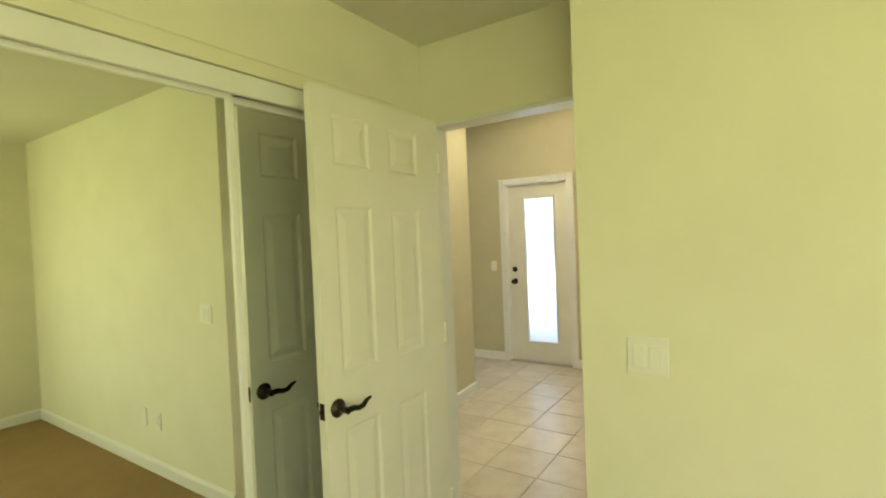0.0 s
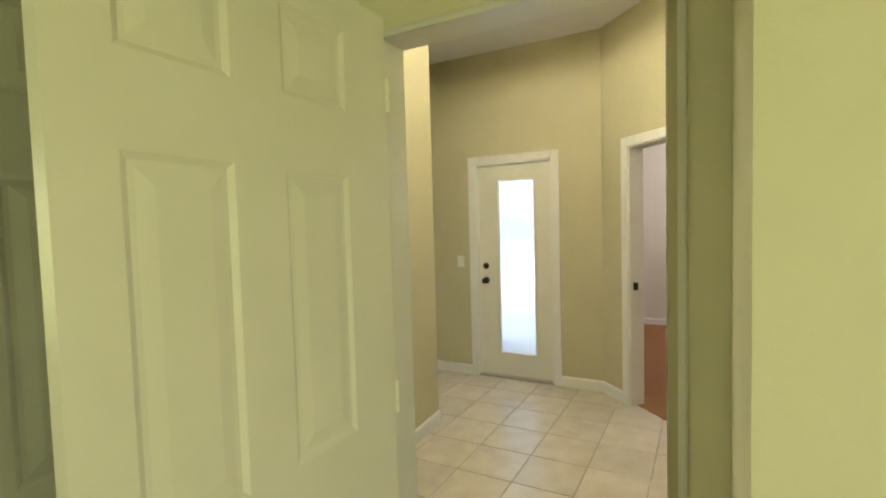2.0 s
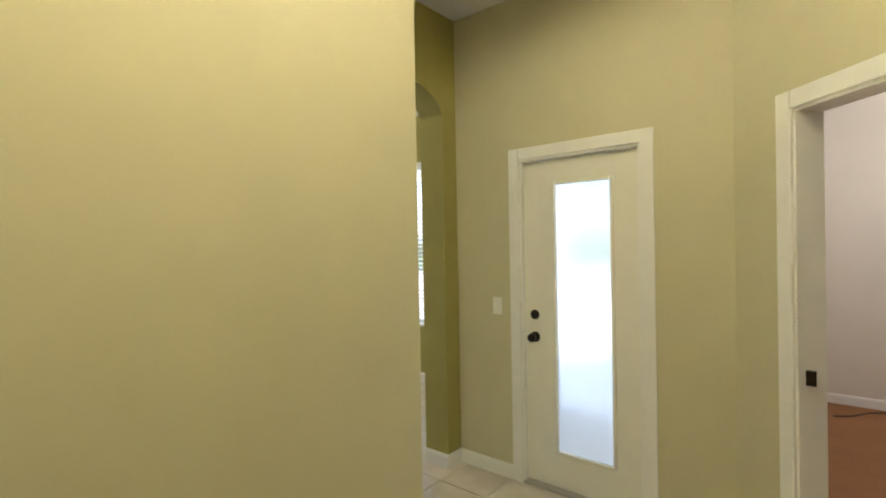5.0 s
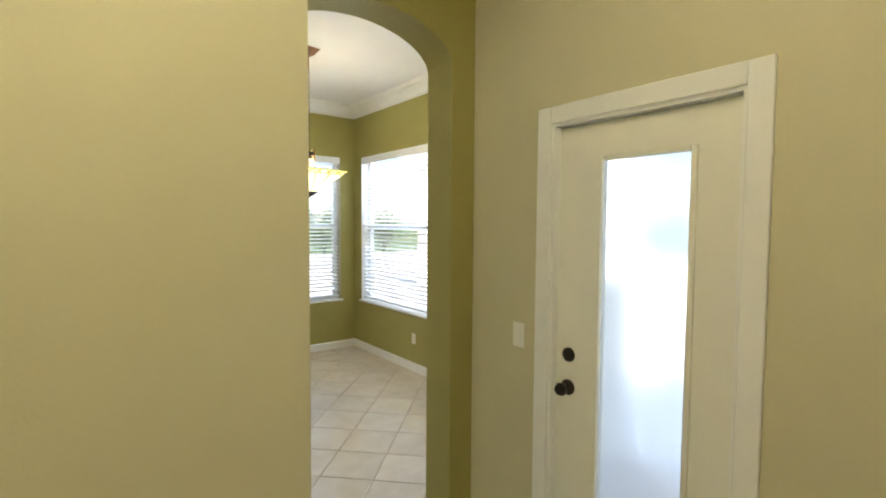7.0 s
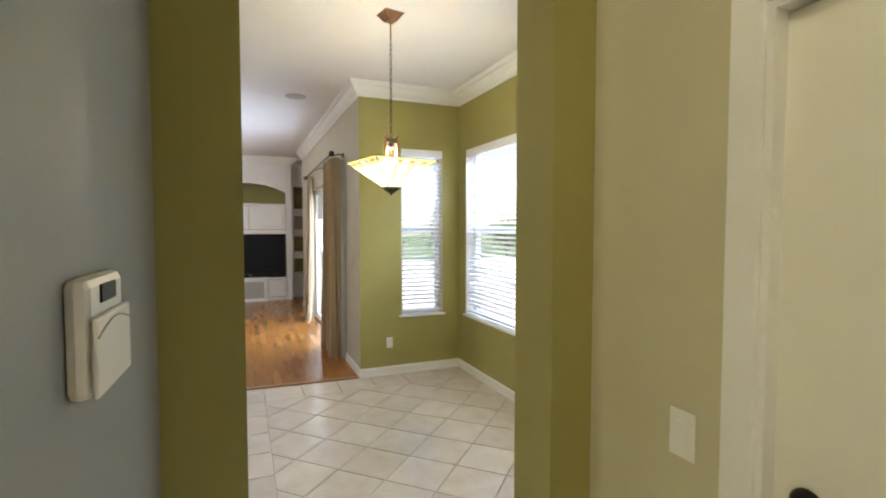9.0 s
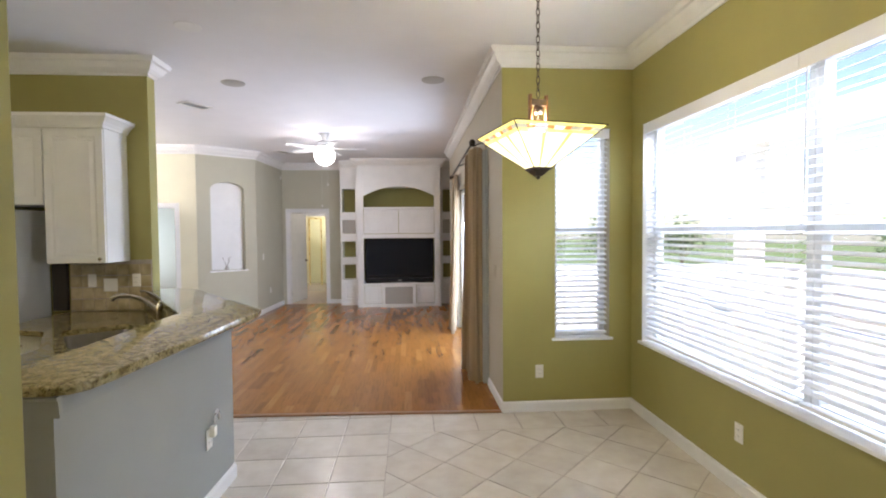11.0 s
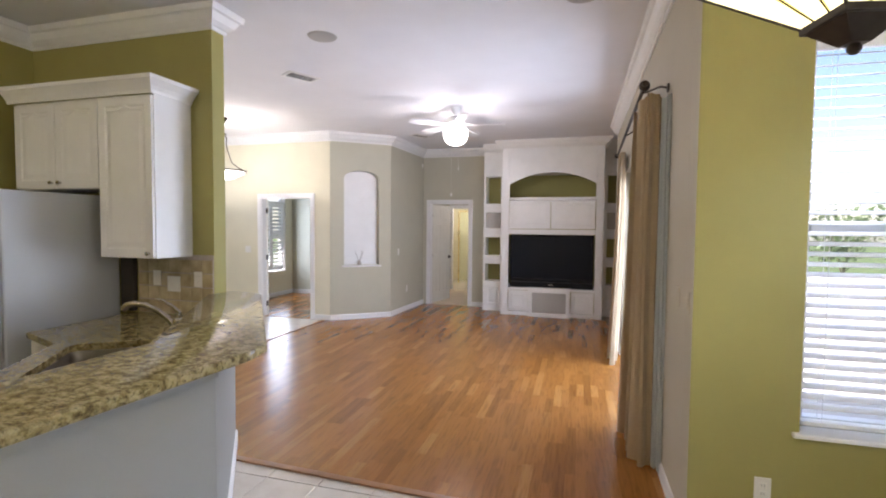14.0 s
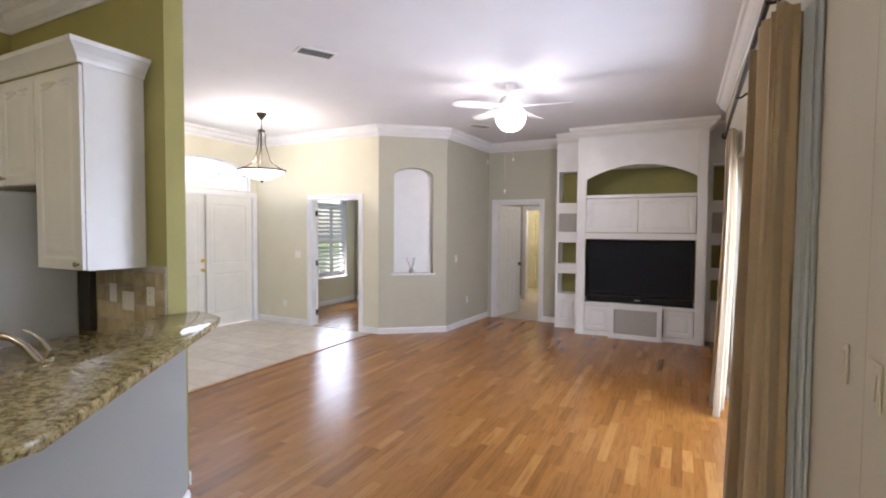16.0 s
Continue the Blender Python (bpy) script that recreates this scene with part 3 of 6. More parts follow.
wall("wall_niche_side", (-3.5, 9.665), (-3.412, 11.2), (-1, 0.05), 0.12, "wall_greygreen", label="grey-green drywall wall")
NICHE = wall("wall_niche", (-4.31, 9.02), (-3.5, 9.66), (-0.62, 0.785), 0.13, "wall_greygreen", [(0.225, 0.825, 0.917, 2.51, 0.14)], label="grey-green angled wall with an arched niche")
wall("wall_niche_back", tuple(NICHE.at(0.1, 0, 0.132)[:2]), tuple(NICHE.at(0.95, 0, 0.132)[:2]), (-0.62, 0.785), 0.03, "trim_white", z0=0.7, z1=2.7, label="white painted back of the niche")
wall("wall_foyer_north", (-6.83, 9.03), (-4.312, 9.03), (0, 1), 0.12, ("wall_foyer", "wall_greygreen", "wall_foyer"), [(1.19, 2.16, 0, 2.05)], label="cream yellow foyer wall with the study doorway")
wall("wall_front", (-6.83, 4.94), (-6.83, 11.9), (-1, 0), 0.16, ("wall_foyer", "stucco", "trim_white"), [(2.19, 4.01, 0, 2.11), (2.25, 3.95, 2.20, 2.68, 0.30), (5.61, 6.56, 0.56, 2.26)], label="cream yellow front wall with double doors and arched transom")
wall("wall_study_north", (-6.83, 11.78), (-4.3, 11.78), (0, 1), 0.12, "wall_greygreen")
wall("wall_study_east", (-4.42, 9.155), (-4.42, 11.78), (1, 0), 0.1, "wall_greygreen")
# rooms behind the living room
wall("wall_back_west", (-4.1, 11.33), (-4.1, 16.0), (-1, 0), 0.1, "wall_living")
wall("wall_back_east", (-1.95, 11.33), (-1.95, 16.0), (1, 0), 0.1, "wall_living")
wall("wall_back_middle", (-4.1, 13.6), (-1.95, 13.6), (0, 1), 0.1, ("wall_living", "wall_bath", "trim_white"), [(0.66, 1.46, 0, 2.05)])
wall("wall_back_north", (-4.1, 15.8), (-1.95, 15.8), (0, 1), 0.1, "wall_bath")

bm = prism(bmesh.new(), [(-7.6, -6.4), (3.6, -6.4), (3.6, -0.8), (0.5, -0.8), (0.5, 0.5), (1.8, 0.5), (1.8, 4.9), (0.8, 4.9), (0.8, 16.1), (-7.4, 16.1)], CEIL, 3.3)
single("ceiling", bm, "ceiling_white", "white textured drywall ceiling", "ceiling", kind="structure")
bm = prism(bmesh.new(), [(-2.99, -2.25), (0.1, -2.25), (0.1, 0.68), (-2.99, 0.68)], HALL_CEIL, CEIL - 0.004)
single("ceiling_hall", bm, "ceiling_white", "white textured drywall ceiling of the hall", "ceiling", kind="structure")
bm = prism(bmesh.new(), [(-7.25, -4.9), (-3.052, -4.9), (-3.052, -0.1), (-7.25, -0.1)], 2.46, 2.56)
single("ceiling_bedroom", bm, "ceiling_bedroom", "white textured bedroom ceiling", "ceiling", kind="structure")

# ---- trim ----
baseboards("hall", [
    ((-2.925, -0.22), (-1.152, -0.095), (0.07, -1)), ((-1.151, -0.11), (-1.13, 0.588), (1, -0.03)), ((-1.13, 0.59), (-0.96, 0.59), (0, -1)), ((-0.145, 0.59), (0, 0.59), (0, -1)),
    ((-0.96, 0.585), (-0.96, 0.795), (1, 0)), ((-0.145, 0.585), (-0.145, 0.795), (-1, 0)),
    ((0, 0.15), (0, 0.59), (-1, 0)), ((0, -1.09), (0, -0.725), (-1, 0)), ((0, -1.09), (-0.19, -1.28), (-1, 1)), ((-1.8, -1.775), (-1.29, -1.775), (0, 1)),
    ((-3.55, -4.85), (-3.55, -1.905), (-1, 0)), ((-7.2, -4.85), (-3.55, -4.85), (0, 1)), ((3.0, -5), (3.0, -1), (-1, 0)), ((0.16, -1.0), (3.0, -1.0), (0, -1))])
baseboards("nook", [
    ((0.17, 4.44), (1.318, 4.44), (0, -1)), ((1.318, 0.8), (1.318, 4.44), (-1, 0)), ((0.17, 4.44), (0.17, 5.72), (-1, 0)), ((0.17, 8.19), (0.17, 9.6), (-1, 0)),
    ((-2.386, 11.2), (-2.1, 11.2), (0, -1)), ((-3.5, 9.665), (-3.412, 11.2), (1, -0.05)), ((-4.31, 9.02), (-3.5, 9.66), (0.62, -0.785)),
    ((-4.6, 9.03), (-4.31, 9.03), (0, -1)), ((-6.83, 9.03), (-5.71, 9.03), (0, -1)), ((-6.83, 4.94), (-6.83, 7.05), (1, 0)), ((-6.8, 4.93), (-2.915, 4.93), (0, 1)),
    ((-6.83, 11.78), (-4.42, 11.78), (0, -1)), ((-6.83, 9.16), (-6.83, 11.78), (1, 0)), ((-4.42, 9.16), (-4.42, 11.78), (-1, 0)),
    ((-4.1, 13.6), (-3.44, 13.6), (0, -1)), ((-4.1, 11.33), (-4.1, 13.6), (1, 0))])
crowns([
    ((0.17, 4.44), (1.318, 4.44), (0, -1), 1, 0), ((1.318, 0.8), (1.318, 4.44), (-1, 0)), ((0.155, 0.79), (1.318, 0.79), (0, 1)), ((0.17, 4.44), (0.17, 9.6), (-1, 0), 1, 0),
    ((-3.41, 11.2), (-2.1, 11.2), (0, -1)), ((-3.5, 9.665), (-3.412, 11.2), (1, -0.05), 0.4, 0), ((-4.31, 9.02), (-3.5, 9.66), (0.62, -0.785), 0.35, 0.4), ((-6.83, 9.03), (-4.31, 9.03), (0, -1), 0, 0.35),
    ((-6.83, 4.94), (-6.83, 9.03), (1, 0)), ((-4.65, 4.81), (-2.915, 4.81), (0, -1), 0, 1), ((-2.915, 4.81), (-2.915, 4.93), (1, 0), 1, 1), ((-6.83, 4.93), (-2.915, 4.93), (0, 1), 0, 1), ((-4.65, 0.0), (-4.65, 4.81), (1, 0)), ((-1.26, 0.79), (0.155, 0.79), (0, 1))])
casing("door_frame_bedroom", WALLS["wall_bedroom_door"], 0.085, 0.905, 2.055, width=0.001, proud=0.004, label="white painted bedroom door jamb")
casing("door_frame_back_door", WALLS["wall_hall_east"], 0.43, 1.18, 2.05, both=False, label="white painted casing around the glazed door")
casing("door_frame_side_bedroom", WALLS["wall_hall_diagonal"], 0.42, 1.23, 2.05, width=0.07, both=False, label="white painted casing of the side bedroom doorway")
casing("door_frame_side_room", WALLS["wall_hall_south"], 0.03, 1.09, 2.045, width=0.001, proud=0.004, both=False, label="white painted casing of the side room doorway")
casing("door_frame_master", WALLS["wall_living_north"], 0.14, 0.955, 2.05, label="white painted casing of the bedroom doorway")
casing("door_frame_study", WALLS["wall_foyer_north"], 1.19, 2.16, 2.05, label="white painted casing of the study doorway")
casing("door_frame_front", WALLS["wall_front"], 2.19, 4.01, 2.11, both=False, label="white painted casing of the double front doors")
casing("door_frame_bath", WALLS["wall_back_middle"], 0.66, 1.46, 2.05, label="white painted casing of the bathroom doorway")
bm = bmesh.new()
box(bm, -0.01, 0.15, -0.655, 0.085, 0.0, 0.02, 0.004)
single("threshold_trim", bm, "plastic_grey", "grey metal threshold under the glazed door", "threshold", kind="structure")
EDGE = 0.045
bm = bmesh.new()
box(bm, -2.95, 0.0, -0.025, 0.025, 0.0, 0.014, 0.004, m=local((0.155, 4.452, 0.0), (1, -EDGE)))
single("floor_edge_trim", bm, "oak_strip", "oak reducer strip between tile and wood floor", "floor trim", kind="structure")
bm = bmesh.new()
box(bm, -4.46, -4.41, 4.95, 9.0, 0.0, 0.012, 0.004)
single("floor_edge_trim", bm, "oak_strip", "oak reducer strip between foyer tile and wood floor", "floor trim", kind="structure")


# ---- doors ----
def panel_face(bm, w, h, y, panels, depth=0.007, out=-1):
    """A door's face at y with raised panels set into it: frame, sloping recess and raised field."""
    tmp = bmesh.new()
    xs = sorted({0, w, *[v for p in panels for v in p[:2]]})
    zs = sorted({0, h, *[v for p in panels for v in p[2:]]})
    for i in range(len(xs) - 1):
        for j in range(len(zs) - 1):
            cx, cz = (xs[i] + xs[i + 1]) / 2, (zs[j] + zs[j + 1]) / 2
            if not any(p[0] < cx < p[1] and p[2] < cz < p[3] for p in panels):
                tmp.faces.new([tmp.verts.new(c) for c in ((xs[i], y, zs[j]), (xs[i + 1], y, zs[j]), (xs[i + 1], y, zs[j + 1]), (xs[i], y, zs[j + 1]))])
    for x0, x1, z0, z1 in panels:
        steps = [(0, 0), (0.012, depth), (0.022, depth), (0.05, depth * 0.25)]
        rings = []
        for ins, dp in steps:
            yy = y - out * dp
            rings.append([tmp.verts.new(c) for c in ((x0 + ins, yy, z0 + ins), (x1 - ins, yy, z0 + ins), (x1 - ins, yy, z1 - ins), (x0 + ins, yy, z1 - ins))])
        for a, b in zip(rings, rings[1:]):
            for k in range(4):
                tmp.faces.new((a[k], a[(k + 1) % 4], b[(k + 1) % 4], b[k]))
        tmp.faces.new(rings[-1])
    bmesh.ops.remove_doubles(tmp, verts=tmp.verts[:], dist=1e-5)
    join(bm, tmp)


def six_panel(w, h, t=0.035, cols=None):
    m, g = 0.13, 0.12
    c = w / 2
    rows = [(0.2, 0.78), (0.98, 1.60), (1.75, h - 0.09)]
    panels = [(a, b, z0, z1) for a, b in (cols or ((m, c - g / 2), (c + g / 2, w - m))) for z0, z1 in rows]
    bm = bmesh.new()
    panel_face(bm, w, h, 0.0, panels, out=-1)
    panel_face(bm, w, h, t, panels, out=1)
    for q in (((0, 0, 0), (0, t, 0), (0, t, h), (0, 0, h)), ((w, 0, 0), (w, 0, h), (w, t, h), (w, t, 0)), ((0, 0, h), (0, t, h), (w, t, h), (w, 0, h)), ((0, 0, 0), (w, 0, 0), (w, t, 0), (0, t, 0))):
        bm.faces.new([bm.verts.new(v) for v in q])
    bmesh.ops.remove_doubles(bm, verts=bm.verts[:], dist=1e-5)
    return bm


def lever(bm, side, sgn, s=1.0):
    """A wavy lever handle on a round rose; side is the outward y, sgn the way the lever points along x."""
    tmp = bmesh.new()
    m = Matrix.Rotation(radians(90 if side < 0 else -90), 4, "X")
    lathe(tmp, [(0.0, 0), (0.033, 0), (0.034, 0.006), (0.026, 0.014), (0.014, 0.02), (0.012, 0.05), (0.014, 0.056), (0.0, 0.058)], (0, 0, 0), 24, m=m)
    y = side * 0.052
    sweep(tmp, [(0, y, 0), (sgn * 0.03, y, 0.0), (sgn * 0.055, y, -0.008), (sgn * 0.08, y, -0.006), (sgn * 0.10, y, 0.008), (sgn * 0.122, y, 0.014)], [0.012, 0.011, 0.0105, 0.010, 0.008, 0.004], 10)
    return join(bm, tmp)


def panel_door(name, hinge, along, w, h, label, handle="bronze", lever_z=0.92, hinges=None, swing_left=True, t=0.035, z0=0.008, cols=None):
    """A six-panel door with its hinge edge at hinge, running along the way given."""
    m = local((*hinge, z0), along)
    root = thing(name, (hinge[0], hinge[1], z0), label, "door", kind="structure")
    bm = six_panel(w, h, t, cols)
    bm.transform(m)
    slab = part("slab", bm, "door_white", root, smooth=False)
    for side, y in ((-1, 0.0), (1, t)):
        bm = lever(bmesh.new(), side, -1)
        bm.transform(m @ Matrix.Translation((w - 0.055, y, lever_z)))
        part("door_handle", bm, handle, root, "dark bronze lever handle" if handle == "bronze" else "", smooth=True)
    bm = bmesh.new()
    box(bm, w - 0.001, w + 0.002, 0.006, t - 0.006, lever_z - 0.03, lever_z + 0.03, 0.0008)
    box(bm, w + 0.0, w + 0.011, 0.012, t - 0.012, lever_z - 0.009, lever_z + 0.009, 0.002)
    bm.transform(m)
    part("latch", bm, handle, root)
    for z in (0.2, h / 2, h - 0.2):
        bm = bmesh.new()
        tube(bm, (-0.006, t / 2 + (0.02 if swing_left else -0.02), z - 0.045), (-0.006, t / 2 + (0.02 if swing_left else -0.02), z + 0.045), 0.007, seg=10)
        box(bm, -0.0025, 0.0, 0.003, t - 0.003, z - 0.045, z + 0.045)
        bm.transform(m)
        part("hinge", bm, hinges or handle, root)
    return root


panel_door("door_bedroom", (-3.165, -1.075), (-1, 0.0), 0.765, 2.025, "open white six-panel bedroom door with a dark lever handle", lever_z=0.87, hinges="door_white", cols=((0.165, 0.36), (0.48, 0.675)))
panel_door("door_side_room", (-1.868, -1.91), (0.10, -1), 0.76, 2.0, "open white six-panel door with brass hinges", hinges="brass")
panel_door("door_master", (-3.247, 11.325), (0.21, 0.97), 0.78, 2.02, "open white six-panel door to the back hall")
panel_door("door_study", (-5.60, 9.165), (-0.72, 0.69), 0.9, 2.02, "open white six-panel study door")
# brass hinge leaves on the side room's jamb
for z in (0.25, 1.08, 1.82):
    bm = bmesh.new()
    box(bm, -1.8675, -1.8645, -1.89, -1.845, z - 0.05, z + 0.05, 0.001)
    tube(bm, (-1.872, -1.897, z - 0.05), (-1.872, -1.897, z + 0.05), 0.007, seg=10)
    single("jamb_hinge", bm, "brass", "brass hinge leaf on the white door jamb", "hinge", group="jamb hinges")

# glazed back door
root = thing("door_back", (0.05, -0.285, 0.02), "white back door with a tall frosted glass panel", "door", kind="structure")
X0, X1 = 0.035, 0.08
for nm, a, b, z0, z1 in (("stile", -0.642, -0.49, 0.022, 2.028), ("stile", -0.128, 0.072, 0.022, 2.028), ("rail", -0.4899, -0.1281, 0.022, 0.235), ("rail", -0.4899, -0.1281, 1.885, 2.028)):
    bm = bmesh.new()
    box(bm, X0, X1, a, b, z0, z1)
    part(nm, bm, "door_white", root)
for a, b, z0, z1 in ((-0.50, -0.478, 0.225, 1.895), (-0.14, -0.118, 0.225, 1.895), (-0.4779, -0.1401, 0.225, 0.247), (-0.4779, -0.1401, 1.873, 1.895)):
    bm = bmesh.new()
    box(bm, X0 - 0.012, X0 + 0.01, a, b, z0, z1, 0.006)
    part("glazing_bead", bm, "door_white", root)
bm = bmesh.new()
box(bm, 0.052, 0.06, -0.488, -0.13, 0.237, 1.883)
pane = part("pane", bm, "frosted", root, "frosted glass")
pane.visible_shadow = False
for z, r in ((1.072, 0.031), (0.932, 0.033)):
    bm = bmesh.new()
    m = Matrix.Rotation(radians(-90), 4, "Y")
    prof = [(0, 0), (r, 0), (r, 0.006), (r * 0.8, 0.014), (r * 0.5, 0.018), (0, 0.02)] if z > 1 else [(0, 0), (r, 0), (r, 0.006), (0.014, 0.014), (0.012, 0.03), (0.024, 0.038), (0.028, 0.052), (0.022, 0.064), (0, 0.068)]
    lathe(bm, prof, (X0, 0.008, z), 24, m=m)
    part("deadbolt" if z > 1 else "knob", bm, "bronze", root, "dark bronze", smooth=True)
bm = bmesh.new()
tube(bm, (0.018, 0.078, 1.60), (0.018, 0.078, 1.67), 0.008)
ball(bm, (0.012, 0.078, 1.635), 0.013)
part("catch", bm, "trim_white", root)

# double front doors and transom
root = thing("door_front", (-6.87, 8.04, 0.01), "closed white double front doors with panels", "door", kind="structure")
for k, y0 in enumerate((7.152, 8.045)):
    w, h = 0.885, 2.085
    panels = [(0.12, w - 0.12, 0.2, 0.85), (0.12, w - 0.12, 1.0, h - 0.14)]
    bm = bmesh.new()
    panel_face(bm, w, h, 0.0, panels, depth=0.004, out=-1)
    for q in (((0, 0, 0), (0, 0.045, 0), (0, 0.045, h), (0, 0, h)), ((w, 0, 0), (w, 0, h), (w, 0.045, h), (w, 0.045, 0)), ((0, 0, h), (0, 0.045, h), (w, 0.045, h), (w, 0, h)), ((0, 0.045, 0), (0, 0.045, h), (w, 0.045, h), (w, 0.045, 0))):
        bm.faces.new([bm.verts.new(v) for v in q])
    bm.transform(local((-6.86, y0, 0.012), (0, 1)))
    leaf = part("door_leaf", bm, "door_white", root)
    if k == 0:
        for z in (0.93, 1.08):
            bm = bmesh.new()
            lathe(bm, [(0, 0), (0.03, 0), (0.03, 0.006), (0.012, 0.014), (0.012, 0.03), (0.025, 0.045), (0.02, 0.06), (0, 0.064)], (-6.86, 7.985, z), 20, m=Matrix.Rotation(radians(90), 4, "Y"))
            part("knob" if z < 1 else "deadbolt", bm, "brass", leaf, "brass", smooth=True)
bm = bmesh.new()
box(bm, -6.835, -6.805, 8.02, 8.06, 0.012, 2.09, 0.004)
part("astragal", bm, "door_white", root)
FRONT = WALLS["wall_front"]
root = thing("window_transom", FRONT.at(3.1, 2.2, 0.08), "arched white transom window over the front doors", "window", kind="structure")
bm = bmesh.new()
pts = [(3.1 - 0.84 * math.cos(k * math.pi / 24), 2.375 + 0.29 * math.sin(k * math.pi / 24)) for k in range(25)]
for (sa, za), (sb, zb) in zip(pts, pts[1:]):
    sweep(bm, [FRONT.at(sa, za, 0.06), FRONT.at(sb, zb, 0.06)], 0.02, 6)
for sa, sb, za, zb in ((2.26, 3.94, 2.21, 2.21), (2.27, 2.27, 2.21, 2.38), (3.93, 3.93, 2.21, 2.38), (2.82, 2.82, 2.21, 2.64), (3.38, 3.38, 2.21, 2.64), (2.30, 3.90, 2.44, 2.44)):
    sweep(bm, [FRONT.at(sa, za, 0.06), FRONT.at(sb, zb, 0.06)], 0.016, 6)
part("window_frame", bm, "vinyl", root)
bm = bmesh.new()
vs = [bm.verts.new(FRONT.at(s, z, 0.07)) for s, z in [(2.26, 2.2), *pts, (3.94, 2.2)]]
bm.faces.new(vs)
pane = part("pane", bm, "pane", root)
pane.visible_shadow = False


def hung_window(name, w, s0, s1, z0, z1, mid, label, units=1, depth=0.10):
    """A single-hung window with frame, meeting rail, panes, sill and apron, in a hole of a wall."""
    root = thing(name, w.at((s0 + s1) / 2, z0, depth), label, "window", kind="structure")
    to = Matrix(((w.d.x, w.n.x, 0, w.p0.x), (w.d.y, w.n.y, 0, w.p0.y), (0, 0, 1, 0), (0, 0, 0, 1)))
    step = (s1 - s0) / units
    for u in range(units):
        a, b = s0 + u * step + 0.002, s0 + (u + 1) * step - 0.002
        bm = bmesh.new()
        e = 0.045
        box(bm, a, a + e, depth, depth + 0.06, z0 + 0.002, z1 - 0.002, 0.004)
        box(bm, b - e, b, depth, depth + 0.06, z0 + 0.002, z1 - 0.002, 0.004)
        box(bm, a + e, b - e, depth, depth + 0.06, z0 + 0.002, z0 + e, 0.004)
        box(bm, a + e, b - e, depth, depth + 0.06, z1 - e, z1 - 0.002, 0.004)
        box(bm, a + e, b - e, depth - 0.008, depth + 0.05, mid - 0.028, mid + 0.028, 0.004)
        bm.transform(to)
        part("window_frame", bm, "vinyl", root)
        for za, zb in ((z0 + e, mid - 0.028), (mid + 0.028, z1 - e)):
            bm = bmesh.new()
            box(bm, a + e - 0.005, b - e + 0.005, depth + 0.026, depth + 0.032, za - 0.005, zb + 0.005)
            bm.transform(to)
            pane = part("pane", bm, "pane", root)
            pane.visible_shadow = False
    bm = bmesh.new()
    box(bm, s0 - 0.03, s1 + 0.03, -0.025, depth - 0.002, z0 - 0.022, z0 + 0.001, 0.006)
    bm.transform(to)
    part("window_sill", bm, "trim_white", root)
    return root, to


def blinds(name, to, a, b, z0, z1, label, pitch=0.047, depth=0.045, tilt=20):
    """A horizontal blind: valance, each slat, bottom rail, cords and wand."""
    base = to @ Vector(((a + b) / 2, depth, z0))
    root = thing(name, base, label, "window blind")
    bm = bmesh.new()
    box(bm, a, b, depth - 0.045, depth - 0.03, z1 - 0.085, z1, 0.003)
    box(bm, a + 0.01, b - 0.01, depth - 0.029, depth + 0.03, z1 - 0.055, z1 - 0.004)
    bm.transform(to)
    part("valance", bm, "blind", root)
    n = int((z1 - 0.10 - z0 - 0.04) / pitch)
    tmp = bmesh.new()
    L, c = b - a - 0.02, 0.025
    prof = [(-c, -0.0012), (0, 0.0022), (c, -0.0012), (c, 0.0012), (0, 0.0046), (-c, 0.0012)]
    ends = [[tmp.verts.new((x, o, u)) for o, u in prof] for x in (-L / 2, L / 2)]
    for i in range(6):
        tmp.faces.new((ends[0][i], ends[0][(i + 1) % 6], ends[1][(i + 1) % 6], ends[1][i]))
    tmp.faces.new(ends[0][::-1])
    tmp.faces.new(ends[1])
    tmp.transform(to.to_3x3().to_4x4() @ Matrix.Rotation(radians(tilt), 4, "X"))
    me = finish(tmp, "slat", "blind")
    for i in range(n):
        s = new("slat", me)
        s.parent = root
        s.matrix_basis = Matrix.Translation(to @ Vector(((a + b) / 2, depth, z1 - 0.10 - i * pitch)) - base)
    bm = bmesh.new()
    box(bm, a + 0.01, b - 0.01, depth - 0.025, depth + 0.025, z0 + 0.004, z0 + 0.024, 0.004)
    bm.transform(to)
    part("bottom_rail", bm, "blind", root)
    k = max(2, int((b - a) / 0.5) + 1)
    for i in range(k):
        x = a + 0.09 + (b - a - 0.18) * i / (k - 1)
        bm = bmesh.new()
        for dy in (-0.024, 0.024):
            tube(bm, (x, depth + dy, z0 + 0.02), (x, depth + dy, z1 - 0.06), 0.0012, seg=5)
        bm.transform(to)
        part("cord", bm, "blind", root)
    bm = bmesh.new()
    tube(bm, (b - 0.06, depth - 0.052, z1 - 0.09), (b - 0.06, depth - 0.056, z1 - 0.75), 0.004, seg=6)
    bm.transform(to)
    part("wand", bm, "blind", root)
    return root


NE, NN = WALLS["wall_nook_east"], WALLS["wall_nook_north"]
_, to = hung_window("window_1", NE, 0.275, 3.455, 0.64, 2.45, 1.575, "wide white twin window of the nook", units=2)
blinds("window_blind", to, 0.285, 1.863, 0.665, 2.45, "white two-inch horizontal blind, slats open")
blinds("window_blind", to, 1.867, 3.447, 0.665, 2.45, "white two-inch horizontal blind, slats open")
_, to = hung_window("window_2", NN, 0.46, 0.945, 0.64, 2.455, 1.575, "narrow white window of the nook")
blinds("window_blind", to, 0.464, 0.941, 0.665, 2.455, "narrow white horizontal blind, slats open")
